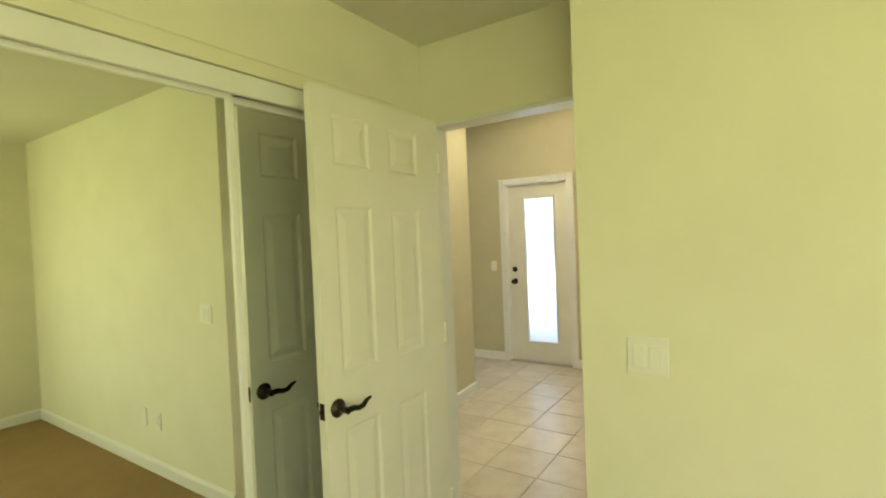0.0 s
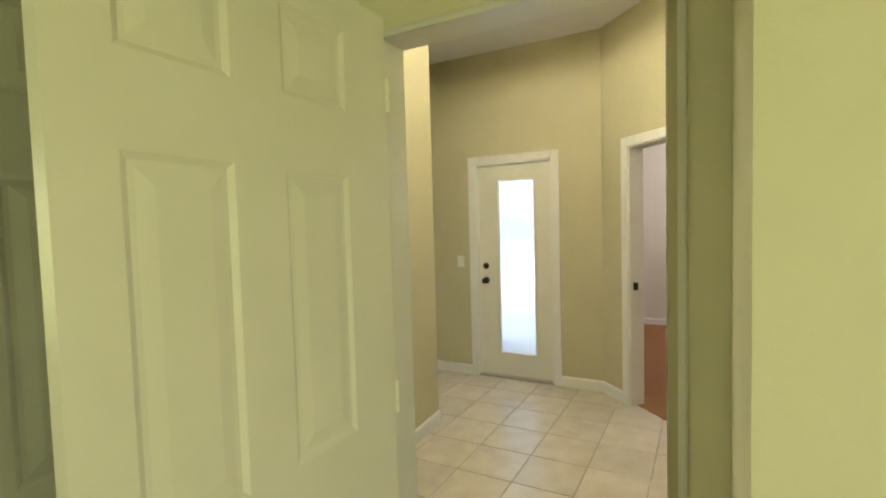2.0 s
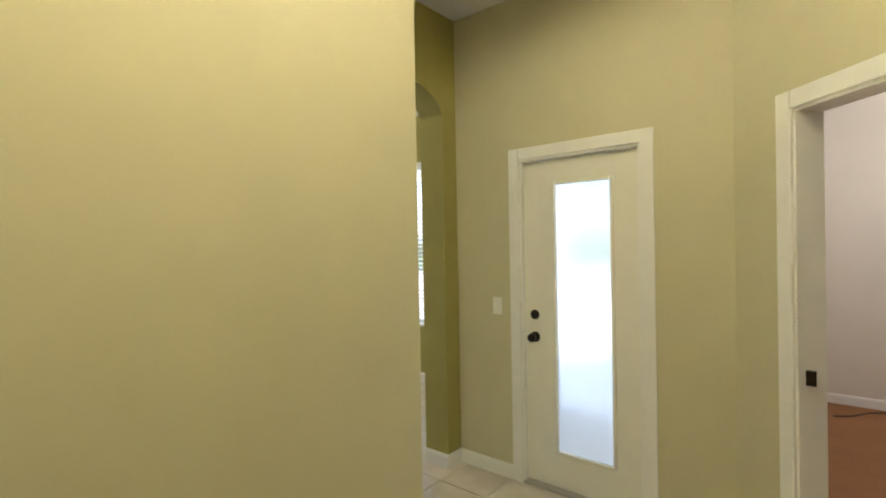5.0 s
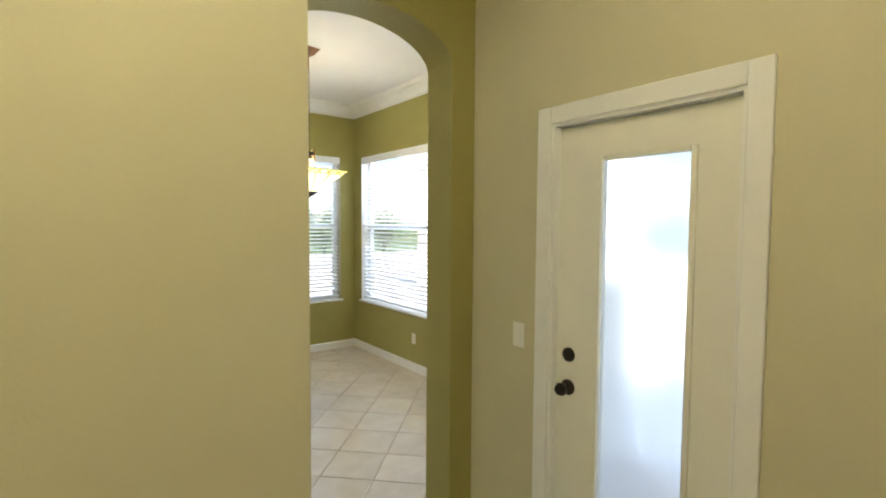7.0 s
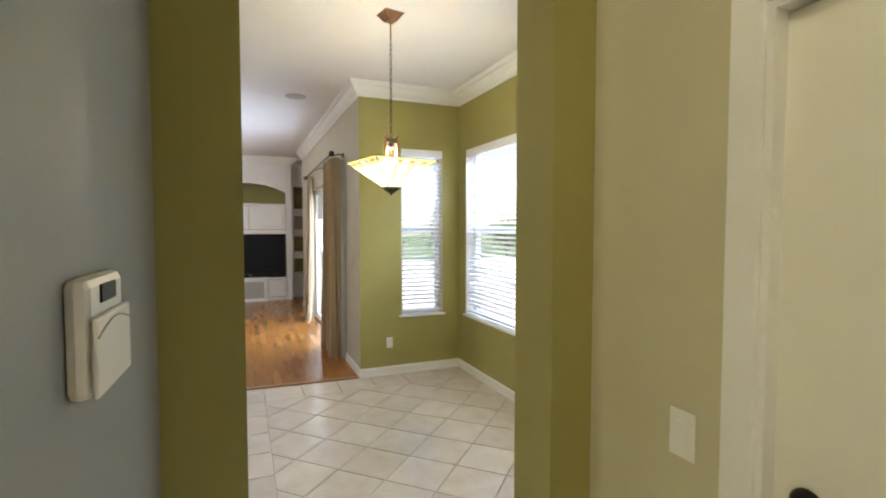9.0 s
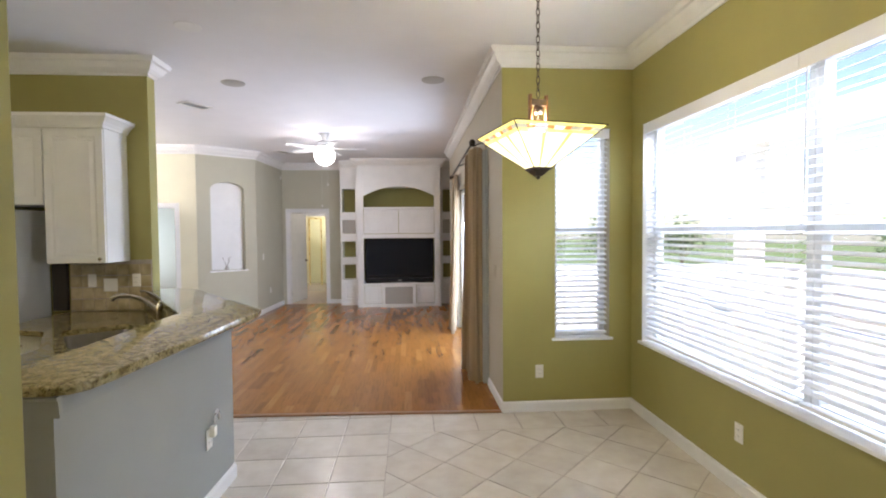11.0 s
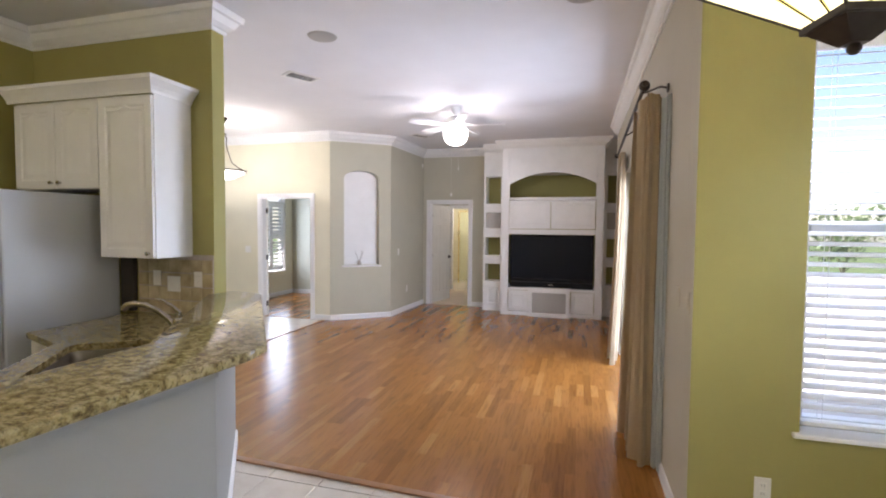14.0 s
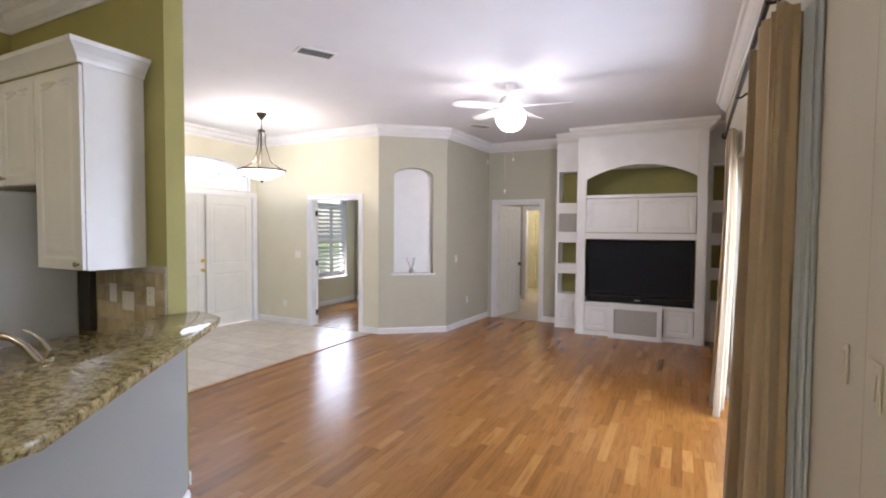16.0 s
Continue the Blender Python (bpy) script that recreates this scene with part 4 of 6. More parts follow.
_, to = hung_window("window_3", FRONT, 5.61, 6.56, 0.56, 2.26, 1.38, "white study window with shutters")
# plantation shutters in the study window
for a in (5.64, 6.09):
    root = thing("window_shutter", FRONT.at(a + 0.22, 0.59, 0.05), "white louvered plantation shutter panel", "shutter", group="study shutters")
    bm = bmesh.new()
    for x0, x1, z0, z1 in ((a, a + 0.045, 0.59, 2.05), (a + 0.395, a + 0.44, 0.59, 2.05), (a + 0.0455, a + 0.3945, 0.59, 0.66), (a + 0.0455, a + 0.3945, 1.98, 2.05), (a + 0.0455, a + 0.3945, 1.28, 1.35)):
        box(bm, x0, x1, 0.03, 0.055, z0, z1, 0.003)
    bm.transform(to)
    part("shutter_frame", bm, "blind", root)
    for i in range(18):
        z = 0.70 + i * 0.082
        if 1.25 < z < 1.38 or z > 1.95:
            continue
        bm = bmesh.new()
        box(bm, -0.174, 0.174, -0.03, 0.03, -0.005, 0.005, 0.003, m=Matrix.Rotation(radians(52), 4, "X"))
        bm.transform(to @ Matrix.Translation((a + 0.22, 0.045, z)))
        part("louver", bm, "blind", root)

bm = bmesh.new()
box(bm, 5.612, 6.558, 0.02, 0.098, 2.055, 2.11, 0.004)
bm.transform(to)
single("window_mullion_trim", bm, "vinyl", "white mullion between the study window and its transom light", "trim", kind="structure")

# sliding patio door behind the curtains
LE = WALLS["wall_living_east"]
root = thing("door_patio", LE.at(2.34, 0, 0.1), "white framed sliding glass patio door", "sliding door", kind="structure")
to = Matrix(((LE.d.x, LE.n.x, 0, LE.p0.x), (LE.d.y, LE.n.y, 0, LE.p0.y), (0, 0, 1, 0), (0, 0, 0, 1)))
for k, (a, b) in enumerate(((1.14, 1.96), (1.94, 2.76), (2.74, 3.54))):
    dd = 0.06 + 0.045 * (k % 2)
    bm = bmesh.new()
    for x0, x1, z0, z1 in ((a, a + 0.06, 0.01, 2.24), (b - 0.06, b, 0.01, 2.24), (a + 0.0605, b - 0.0605, 0.01, 0.09), (a + 0.0605, b - 0.0605, 2.17, 2.24)):
        box(bm, x0, x1, dd, dd + 0.04, z0, z1, 0.003)
    bm.transform(to)
    leaf = part("sliding_leaf", bm, "vinyl", root)
    bm = bmesh.new()
    box(bm, a + 0.055, b - 0.055, dd + 0.017, dd + 0.023, 0.085, 2.175)
    bm.transform(to)
    pane = part("pane", bm, "pane", leaf)
    pane.visible_shadow = False

# ---- start bedroom ----
def mirror_panel(x0, x1, y, label):
    root = thing("mirror_door", ((x0 + x1) / 2, y, 0.03), label, "closet door", group="mirrored closet doors")
    z0, z1, e = 0.03, 2.0, 0.028
    for nm, a, b, za, zb in (("stile", x0, x0 + e, z0, z1), ("stile", x1 - e, x1, z0, z1), ("rail", x0 + e + 0.0003, x1 - e - 0.0003, z0, z0 + 0.04), ("rail", x0 + e + 0.0003, x1 - e - 0.0003, z1 - 0.03, z1)):
        bm = bmesh.new()
        box(bm, a, b, y - 0.012, y + 0.012, za, zb, 0.004)
        part(nm, bm, "trim_white", root)
    bm = bmesh.new()
    box(bm, x0 + e - 0.004, x1 - e + 0.004, y - 0.004, y + 0.002, z0 + 0.036, z1 - 0.026)
    part("mirror", bm, "mirror", root, "clear mirror glass")


mirror_panel(-6.55, -5.3, -0.875, "sliding closet door of mirror glass, white frame")
mirror_panel(-5.32, -4.1, -0.91, "sliding closet door of mirror glass, white frame")
mirror_panel(-4.12, -3.38, -0.875, "sliding closet door of mirror glass, white frame")
bm = bmesh.new()
box(bm, -6.59, -3.36, -0.952, -0.932, 1.985, 2.058, 0.003)
box(bm, -6.59, -3.36, -0.931, -0.842, 2.035, 2.058)
single("closet_track", bm, "trim_white", "white metal fascia and track of the sliding mirror doors", "closet track")
bm = bmesh.new()
extrude_profile(bm, [(0, 0), (0.014, 0), (0.014, 0.05), (0.006, 0.06), (0, 0.062)], (-6.65, -0.95, 2.06), (-3.29, -0.95, 2.06), (0, -1))
single("closet_trim", bm, "wall_bedroom", "painted wooden trim over the closet opening", "trim", kind="structure")
bm = bmesh.new()
box(bm, -6.6, -3.36, -0.93, -0.84, 0.006, 0.022, 0.003)
single("closet_floor_track", bm, "trim_white", "white floor track of the closet doors", "closet track")


def wall_plate(name, at, normal, gangs, kind, label, category, mat="plastic_white"):
    """A cover plate with rockers or sockets; normal points into the room."""
    n = Vector((*normal, 0)).normalized()
    ax = Vector((-n.y, n.x, 0))
    m = Matrix(((ax.x, n.x, 0, at[0]), (ax.y, n.y, 0, at[1]), (0, 0, 1, at[2]), (0, 0, 0, 1)))
    root = thing(name, at, label, category)
    w = 0.07 + 0.046 * (gangs - 1)
    bm = bmesh.new()
    box(bm, -w / 2, w / 2, 0.0005, 0.006, -0.057, 0.057, 0.002)
    bm.transform(m)
    part("cover_plate", bm, mat, root)
    for g in range(gangs):
        x = (g - (gangs - 1) / 2) * 0.046
        bm = bmesh.new()
        if kind == "switch":
            box(bm, x - 0.0165, x + 0.0165, 0.0062, 0.010, -0.033, 0.033, 0.001, m=Matrix.Rotation(radians(3), 4, "X"))
            bm.transform(m)
            part("rocker", bm, mat, root)
        elif kind == "outlet":
            for dz in (-0.02, 0.02):
                box(bm, x - 0.0165, x + 0.0165, 0.0062, 0.0085, dz - 0.014, dz + 0.014, 0.002)
            bm.transform(m)
            part("socket", bm, mat, root)
            for dz in (-0.02, 0.02):
                for dx in (-0.006, 0.006):
                    bm = bmesh.new()
                    box(bm, x + dx - 0.001, x + dx + 0.001, 0.0086, 0.0092, dz - 0.002, dz + 0.006)
                    bm.transform(m)
                    part("slot", bm, "rubber", root)
    for dz in (-0.048, 0.048):
        bm = bmesh.new()
        tube(bm, (0, 0.0058, dz), (0, 0.0072, dz), 0.003, seg=8)
        bm.transform(m)
        part("screw", bm, mat, root)
    return root


wall_plate("light_switch", (-3.55, -2.105, 1.095), (-1, 0), 2, "switch", "white double rocker switch plate on the bedroom wall", "light switch")
wall_plate("wall_outlet", (-3.55, -2.73, 0.36), (-1, 0), 1, "outlet", "white duplex outlet on the bedroom wall", "outlet")
wall_plate("cable_outlet", (-3.55, -2.92, 0.36), (-1, 0), 1, "blank", "white cable plate on the bedroom wall", "outlet")
wall_plate("light_switch", (0, 0.262, 1.115), (-1, 0), 1, "switch", "white rocker switch beside the back door", "light switch")
wall_plate("wall_outlet", (-2.1, -0.163, 0.40), (0.07, -1), 1, "outlet", "white duplex outlet low on the hall wall", "outlet")
wall_plate("wall_outlet", (0.49, 4.44, 0.352), (0, -1), 1, "outlet", "white duplex outlet on the green nook wall", "outlet")
wall_plate("wall_outlet", (1.318, 3.05, 0.36), (-1, 0), 1, "outlet", "white duplex outlet under the nook window", "outlet")
wall_plate("light_switch", (0.17, 4.78, 1.205), (-1, 0), 1, "switch", "beige rocker switch on the beige wall", "light switch", mat="wall_living")
wall_plate("light_switch", (0.17, 4.53, 1.205), (-1, 0), 1, "switch", "beige rocker switch on the beige wall", "light switch", mat="wall_living")
wall_plate("light_switch", (-5.91, 9.03, 1.157), (0, -1), 2, "switch", "white double switch plate beside the study door", "light switch")
wall_plate("light_switch", (-3.47, 9.95, 1.12), (1, -0.05), 1, "switch", "white rocker switch on the grey-green wall", "light switch")
wall_plate("wall_outlet", (-3.455, 10.35, 0.42), (1, -0.05), 1, "outlet", "white duplex outlet on the grey-green wall", "outlet")
wall_plate("wall_outlet", (-6.2, 9.03, 0.33), (0, -1), 1, "outlet", "white duplex outlet in the foyer", "outlet")

# ---- hall fixtures ----
root = thing("alarm_keypad", (-1.142, 0.155, 1.40), "white plastic alarm keypad with a small display", "alarm keypad")
m = local((-1.144, 0.155, 1.476), (-0.03, -1))
bm = bmesh.new()
box(bm, -0.075, 0.075, 0.001, 0.026, -0.065, 0.075, 0.012)
bm.transform(m)
part("base", bm, "plastic_white", root)
bm = bmesh.new()
box(bm, -0.072, 0.072, 0.0262, 0.034, -0.062, 0.03, 0.004)
bm.transform(m)
part("flap", bm, "plastic_white", root)
bm = bmesh.new()
box(bm, -0.03, 0.03, 0.0255, 0.0285, 0.042, 0.064, 0.001)
bm.transform(m)
part("display", bm, "black_gloss", root, "dark display")
bm = bmesh.new()
sweep(bm, [(-0.07 + 0.14 * i / 12, 0.0345, 0.008 + 0.014 * math.sin(math.pi * i / 12)) for i in range(13)], 0.0012, 6)
bm.transform(m)
part("flap_groove", bm, "plastic_grey", root)
root = thing("thermostat", (-1.64, -1.775, 1.44), "small beige wall thermostat", "thermostat")
bm = bmesh.new()
box(bm, -1.70, -1.58, -1.774, -1.75, 1.46, 1.56, 0.006)
part("housing", bm, "plastic_grey", root)
bm = bmesh.new()
box(bm, -1.675, -1.615, -1.7498, -1.747, 1.505, 1.54, 0.001)
part("display", bm, "black_gloss", root)
for x, y in DOWNLIGHTS:
    root = thing("recessed_downlight", (x, y, HALL_CEIL - 0.006), "white recessed ceiling downlight, lit", "ceiling light", group="hall downlights")
    bm = bmesh.new()
    lathe(bm, [(0.07, 0), (0.095, 0), (0.098, 0.004), (0.07, 0.0058)], (x, y, HALL_CEIL - 0.0062), 28)
    part("trim_ring", bm, "trim_white", root, smooth=True)
    bm = bmesh.new()
    lathe(bm, [(0.0, 0), (0.066, 0), (0.066, 0.003), (0, 0.003)], (x, y, HALL_CEIL - 0.0042), 24)
    part("lens", bm, "downlight_glow", root)
bm = bmesh.new()
box(bm, -0.262, -0.24, -1.40, -1.365, 0.93, 0.99, 0.002)
single("strike_plate", bm, "bronze", "dark strike plate on the white doorway jamb", "strike plate")
bm = bmesh.new()
sweep(bm, [(2.55 + 0.05 * i, -1.42 - 0.03 * math.sin(i * 0.9) - 0.05 * i, 0.012) for i in range(12)], 0.006, 6)
single("floor_cable", bm, "rubber", "loose dark cable lying on the carpet", "cable")

# ---- nook pendant ----
PX, PY, PZ = 0.030, 2.79, 0.020
root = thing("nook_pendant", (PX, PY, 1.80 + PZ), "stained-glass pyramid pendant lamp with bronze frame, lit", "pendant lamp")
turn = Matrix.Translation((PX, PY, PZ)) @ Matrix.Rotation(radians(11.5), 4, "Z")
H, HT, ZT, ZB = 0.243, 0.045, 2.055, 1.87
cs = [(-1, -1), (1, -1), (1, 1), (-1, 1)]


def shade_quad(bm, k, u0, u1, v0, v1, out=0.0, mat=0):
    """A piece of one sloping side: u runs along the side, v from rim to foot."""
    a, b = cs[k], cs[(k + 1) % 4]
    def p(u, v, o):
        h = H + (HT - H) * v + o
        z = ZT + (ZB - ZT) * v - o * 0.3
        w = (u - 0.5) * 2
        mid, half = Vector(((a[0] + b[0]) / 2, (a[1] + b[1]) / 2, 0)), Vector(((b[0] - a[0]) / 2, (b[1] - a[1]) / 2, 0))
        return mid * h + half * h * w + Vector((0, 0, z))
    lo = [bm.verts.new(p(u, v, out)) for u, v in ((u0, v0), (u1, v0), (u1, v1), (u0, v1))]
    hi = [bm.verts.new(p(u, v, out - 0.004)) for u, v in ((u0, v0), (u1, v0), (u1, v1), (u0, v1))]
    fs = [bm.faces.new(lo), bm.faces.new(hi[::-1])]
    for i in range(4):
        fs.append(bm.faces.new((lo[i], hi[i], hi[(i + 1) % 4], lo[(i + 1) % 4])))
    for f in fs:
        f.material_index = mat


for k in range(4):
    bands = [("glass_yellow", 0.0, 1.0, 0.0, 0.07)]
    edges = [0, 0.12, 0.22, 0.36, 0.44, 0.56, 0.64, 0.78, 0.88, 1.0]
    tones = ["glass_pale", "glass_amber", "glass_pale", "glass_amber", "glass_cream", "glass_amber", "glass_pale", "glass_amber", "glass_pale"]
    for (a, b), tn in zip(zip(edges, edges[1:]), tones):
        bands.append((tn, a + 0.003, b - 0.003, 0.08, 0.15))
    bands.append(("glass_yellow", 0.0, 1.0, 0.157, 0.215))
    for tn, a, b in (("glass_cream", 0.0, 0.30), ("glass_yellow", 0.303, 0.357), ("glass_cream", 0.36, 0.64), ("glass_yellow", 0.643, 0.697), ("glass_cream", 0.70, 1.0)):
        bands.append((tn, a, b, 0.222, 0.985))
    for tn, a, b, v0, v1 in bands:
        bm = bmesh.new()
        shade_quad(bm, k, a, b, v0, v1)
        bm.transform(turn)
        g = part("shade_glass", bm, tn, root)
        g.visible_shadow = False
bm = bmesh.new()
for c in cs:
    tube(bm, (c[0] * H, c[1] * H, ZT), (c[0] * HT, c[1] * HT, ZB), 0.0028, seg=6)
for k in range(4):
    a, b = cs[k], cs[(k + 1) % 4]
    tube(bm, (a[0] * H, a[1] * H, ZT), (b[0] * H, b[1] * H, ZT), 0.003, seg=6)
    for w in (-0.334, 0.334):
        q0 = [(a[i] + b[i]) / 2 + (b[i] - a[i]) / 2 * w for i in (0, 1)]
        h0, h1 = H + (HT - H) * 0.19, HT
        tube(bm, (q0[0] * h0, q0[1] * h0, ZT + (ZB - ZT) * 0.19), (q0[0] * h1, q0[1] * h1, ZB), 0.0016, seg=5)
bm.transform(turn)
part("leading", bm, "iron", root)
bm = bmesh.new()
prism(bm, [(c[0] * 0.05, c[1] * 0.05) for c in cs], 1.862, 1.876, 0.003)
tmp = bmesh.new()
bmesh.ops.create_cone(tmp, cap_ends=True, segments=4, radius1=0.02, radius2=0.062, depth=0.03)
join(bm, tmp, 0, Matrix.Translation((0, 0, 1.847)) @ Matrix.Rotation(radians(45), 4, "Z"))
ball(bm, (0, 0, 1.826), 0.01)
bm.transform(turn)
part("finial", bm, "iron", root, "dark bronze finial")
for s in (-1, 1):
    bm = bmesh.new()
    box(bm, s * 0.045 - 0.007, s * 0.045 + 0.007, -0.012, 0.012, 2.02, 2.245, 0.003)
    bm.transform(turn)
    part("side_bar", bm, "copper", root)
bm = bmesh.new()
box(bm, -0.05, 0.05, -0.012, 0.012, 2.19, 2.222, 0.003)
lathe(bm, [(0, 2.15), (0.022, 2.15), (0.026, 2.165), (0.02, 2.18), (0.02, 2.19), (0, 2.19)], (0, 0, 0), 16)
tube(bm, (0, 0, 1.85), (0, 0, 2.15), 0.006)
bm.transform(turn)
part("socket_bridge", bm, "iron", root)
bm = bmesh.new()
for i in range(20):
    z = 2.25 + i * 0.034
    pts = [(math.cos(t) * 0.009, 0, z + math.sin(t) * 0.022) for t in np.linspace(0, math.tau, 11)[:-1]]
    tmp = bmesh.new()
    sweep(tmp, pts + pts[:1], 0.0025, 5)
    join(bm, tmp, 0, turn @ Matrix.Rotation(radians(90 * (i % 2)), 4, "Z"))
part("chain", bm, "iron", root)
bm = bmesh.new()
tmp = bmesh.new()
bmesh.ops.create_cone(tmp, cap_ends=True, segments=4, radius1=0.045, radius2=0.105, depth=0.055)
join(bm, tmp, 0, turn @ Matrix.Translation((0, 0, 3.066)) @ Matrix.Rotation(radians(45), 4, "Z"))
tube(bm, turn @ Vector((0, 0, 2.92)), turn @ Vector((0, 0, 3.05)), 0.006)
part("canopy", bm, "copper", root, "bronze square ceiling canopy")

# ---- living room fixtures ----
FX, FY = -1.92, 7.97
root = thing("ceiling_fan", (FX, FY, 2.580), "white ceiling fan with lit tulip light, at rest", "ceiling fan")
bm = bmesh.new()
lathe(bm, [(0, 3.113), (0.07, 3.113), (0.065, 3.085), (0.03, 3.02), (0, 3.02)], (FX, FY, 0), 24)
part("canopy", bm, "trim_white", root, smooth=True)
bm = bmesh.new()
tube(bm, (FX, FY, 2.980), (FX, FY, 3.03), 0.013)
part("downrod", bm, "trim_white", root)
bm = bmesh.new()
lathe(bm, [(0, 2.876), (0.06, 2.876), (0.09, 2.885), (0.115, 2.910), (0.115, 2.960), (0.08, 2.990), (0.03, 3.000), (0, 3.000)], (FX, FY, 0), 28)
part("motor", bm, "trim_white", root, smooth=True)
for k in range(5):
    m = Matrix.Translation((FX, FY, 2.880)) @ Matrix.Rotation(radians(72 * k + 5), 4, "Z")
    bm = bmesh.new()
    prism(bm, [(0.2, -0.055), (0.5, -0.07), (0.6, -0.062), (0.64, -0.03), (0.64, 0.03), (0.6, 0.062), (0.5, 0.07), (0.2, 0.055)], -0.004, 0.004, 0.002)
    bm.transform(m @ Matrix.Rotation(radians(12), 4, "X"))
    blade = part("blade", bm, "trim_white", root)
    bm = bmesh.new()
    box(bm, 0.10, 0.24, -0.018, 0.018, 0.004, 0.012, 0.003)
    bm.transform(m)
    part("blade_iron", bm, "trim_white", blade)
bm = bmesh.new()
lathe(bm, [(0.06, 2.875), (0.11, 2.868), (0.148, 2.83), (0.160, 2.765), (0.142, 2.70), (0.098, 2.65), (0.04, 2.628), (0.0, 2.626)], (FX, FY, 0), 28)
g = part("light_shade", bm, "lamp_white", root, "glowing white glass light", smooth=True)
g.visible_shadow = False
bm = bmesh.new()
tube(bm, (FX + 0.05, FY - 0.05, 2.330), (FX + 0.05, FY - 0.05, 2.680), 0.0015, seg=5)
ball(bm, (FX + 0.05, FY - 0.05, 2.320), 0.01, (1, 1, 1.5), seg=8)
part("pull_chain", bm, "trim_white", root)
bm = bmesh.new()
tube(bm, (FX - 0.04, FY - 0.05, 2.080), (FX - 0.04, FY - 0.05, 2.680), 0.0012, seg=5)
ball(bm, (FX - 0.04, FY - 0.05, 1.99), 0.012, (1, 1, 1.8), seg=8)
part("pull_chain", bm, "trim_white", root)

GX, GY = -5.32, 7.74
root = thing("foyer_pendant", (GX, GY, 2.180), "white glass bowl pendant with dark iron arms, lit", "pendant lamp")
bm = bmesh.new()
lathe(bm, [(0, 3.113), (0.07, 3.113), (0.06, 3.085), (0.02, 3.03), (0, 3.03)], (GX, GY, 0), 24)
part("canopy", bm, "iron", root, smooth=True)
bm = bmesh.new()
tube(bm, (GX, GY, 2.450), (GX, GY, 3.04), 0.006, seg=8)
lathe(bm, [(0, 2.86), (0.045, 2.87), (0.05, 2.885), (0.02, 2.9), (0, 2.9)], (GX, GY, 0), 20)
part("stem", bm, "iron", root, smooth=True)
for k in range(3):
    a = radians(120 * k + 30)
    bm = bmesh.new()
    sweep(bm, [(GX + math.cos(a) * r, GY + math.sin(a) * r, z) for r, z in ((0.03, 2.88), (0.05, 2.82), (0.045, 2.74), (0.06, 2.66), (0.12, 2.470), (0.23, 2.390), (0.305, 2.355), (0.32, 2.370))], 0.007, 7)
    part("arm", bm, "iron", root)
bm = bmesh.new()
lathe(bm, [(0.30, 2.362), (0.312, 2.355), (0.312, 2.340), (0.30, 2.340)], (GX, GY, 0), 36)
part("rim_ring", bm, "iron", root)
bm = bmesh.new()
lathe(bm, [(0.298, 2.355), (0.28, 2.320), (0.19, 2.275), (0.12, 2.240), (0.04, 2.225), (0.0, 2.225), (0.0, 2.231), (0.12, 2.247), (0.19, 2.282), (0.275, 2.325), (0.292, 2.355)], (GX, GY, 0), 36)
g = part("glass_bowl", bm, "lamp_bowl", root, "glowing white glass bowl", smooth=True)
g.visible_shadow = False
bm = bmesh.new()
lathe(bm, [(0, 2.185), (0.008, 2.190), (0.012, 2.205), (0.022, 2.218), (0.022, 2.226), (0, 2.226)], (GX, GY, 0), 14)
part("finial", bm, "iron", root, smooth=True)

for x, y in ((-2.41, 5.47), (-0.37, 5.28)):
    bm = bmesh.new()
    lathe(bm, [(0, 0), (0.10, 0), (0.112, 0.004), (0.118, 0.010), (0, 0.010)], (x, y, CEIL - 0.0105), 32)
    single("ceiling_speaker", bm, "plastic_grey", "round flush grey ceiling speaker grille", "speaker", group="ceiling speakers", smooth=True)
root = thing("recessed_downlight", (-2.25, 4.1, CEIL - 0.01), "white recessed ceiling can with a dark baffle, unlit", "ceiling light")
bm = bmesh.new()
lathe(bm, [(0.065, 0), (0.09, 0), (0.095, 0.006), (0.065, 0.009)], (-2.25, 4.1, CEIL - 0.0098), 28)
part("trim_ring", bm, "trim_white", root)
bm = bmesh.new()
lathe(bm, [(0, 0), (0.062, 0), (0.062, 0.003), (0, 0.003)], (-2.25, 4.1, CEIL - 0.0045), 24)
part("baffle", bm, "dark_gap", root)


def vent(at, along, w, h):
    m = local((*at, CEIL - 0.012), along)
    root = thing("ceiling_vent", (*at, CEIL - 0.012), "white metal ceiling air vent with slats", "air vent", group="ceiling vents")
    bm = bmesh.new()
    for x0, x1, y0, y1 in ((-w, w, -h, -h + 0.025), (-w, w, h - 0.025, h), (-w, -w + 0.025, -h + 0.0251, h - 0.0251), (w - 0.025, w, -h + 0.0251, h - 0.0251)):
        box(bm, x0, x1, y0, y1, 0, 0.011, 0.002)
    bm.transform(m)
    part("frame", bm, "plastic_white", root)
    bm = bmesh.new()
    box(bm, -w + 0.02, w - 0.02, -h + 0.02, h - 0.02, 0.008, 0.0115)
    bm.transform(m)
    part("backing", bm, "dark_gap", root)
    n = int((2 * h - 0.06) / 0.018)
    for i in range(n):
        y = -h + 0.035 + i * 0.018
        bm = bmesh.new()
        box(bm, -w + 0.024, w - 0.024, -0.007, 0.007, -0.0008, 0.0008, m=Matrix.Rotation(radians(35), 4, "X"))
        bm.transform(m @ Matrix.Translation((0, y, 0.005)))
        part("slat", bm, "plastic_grey", root)


vent((-3.16, 6.35), (0.5, 0.87), 0.17, 0.10)
vent((-2.98, 9.69), (0.5, 0.87), 0.17, 0.10)


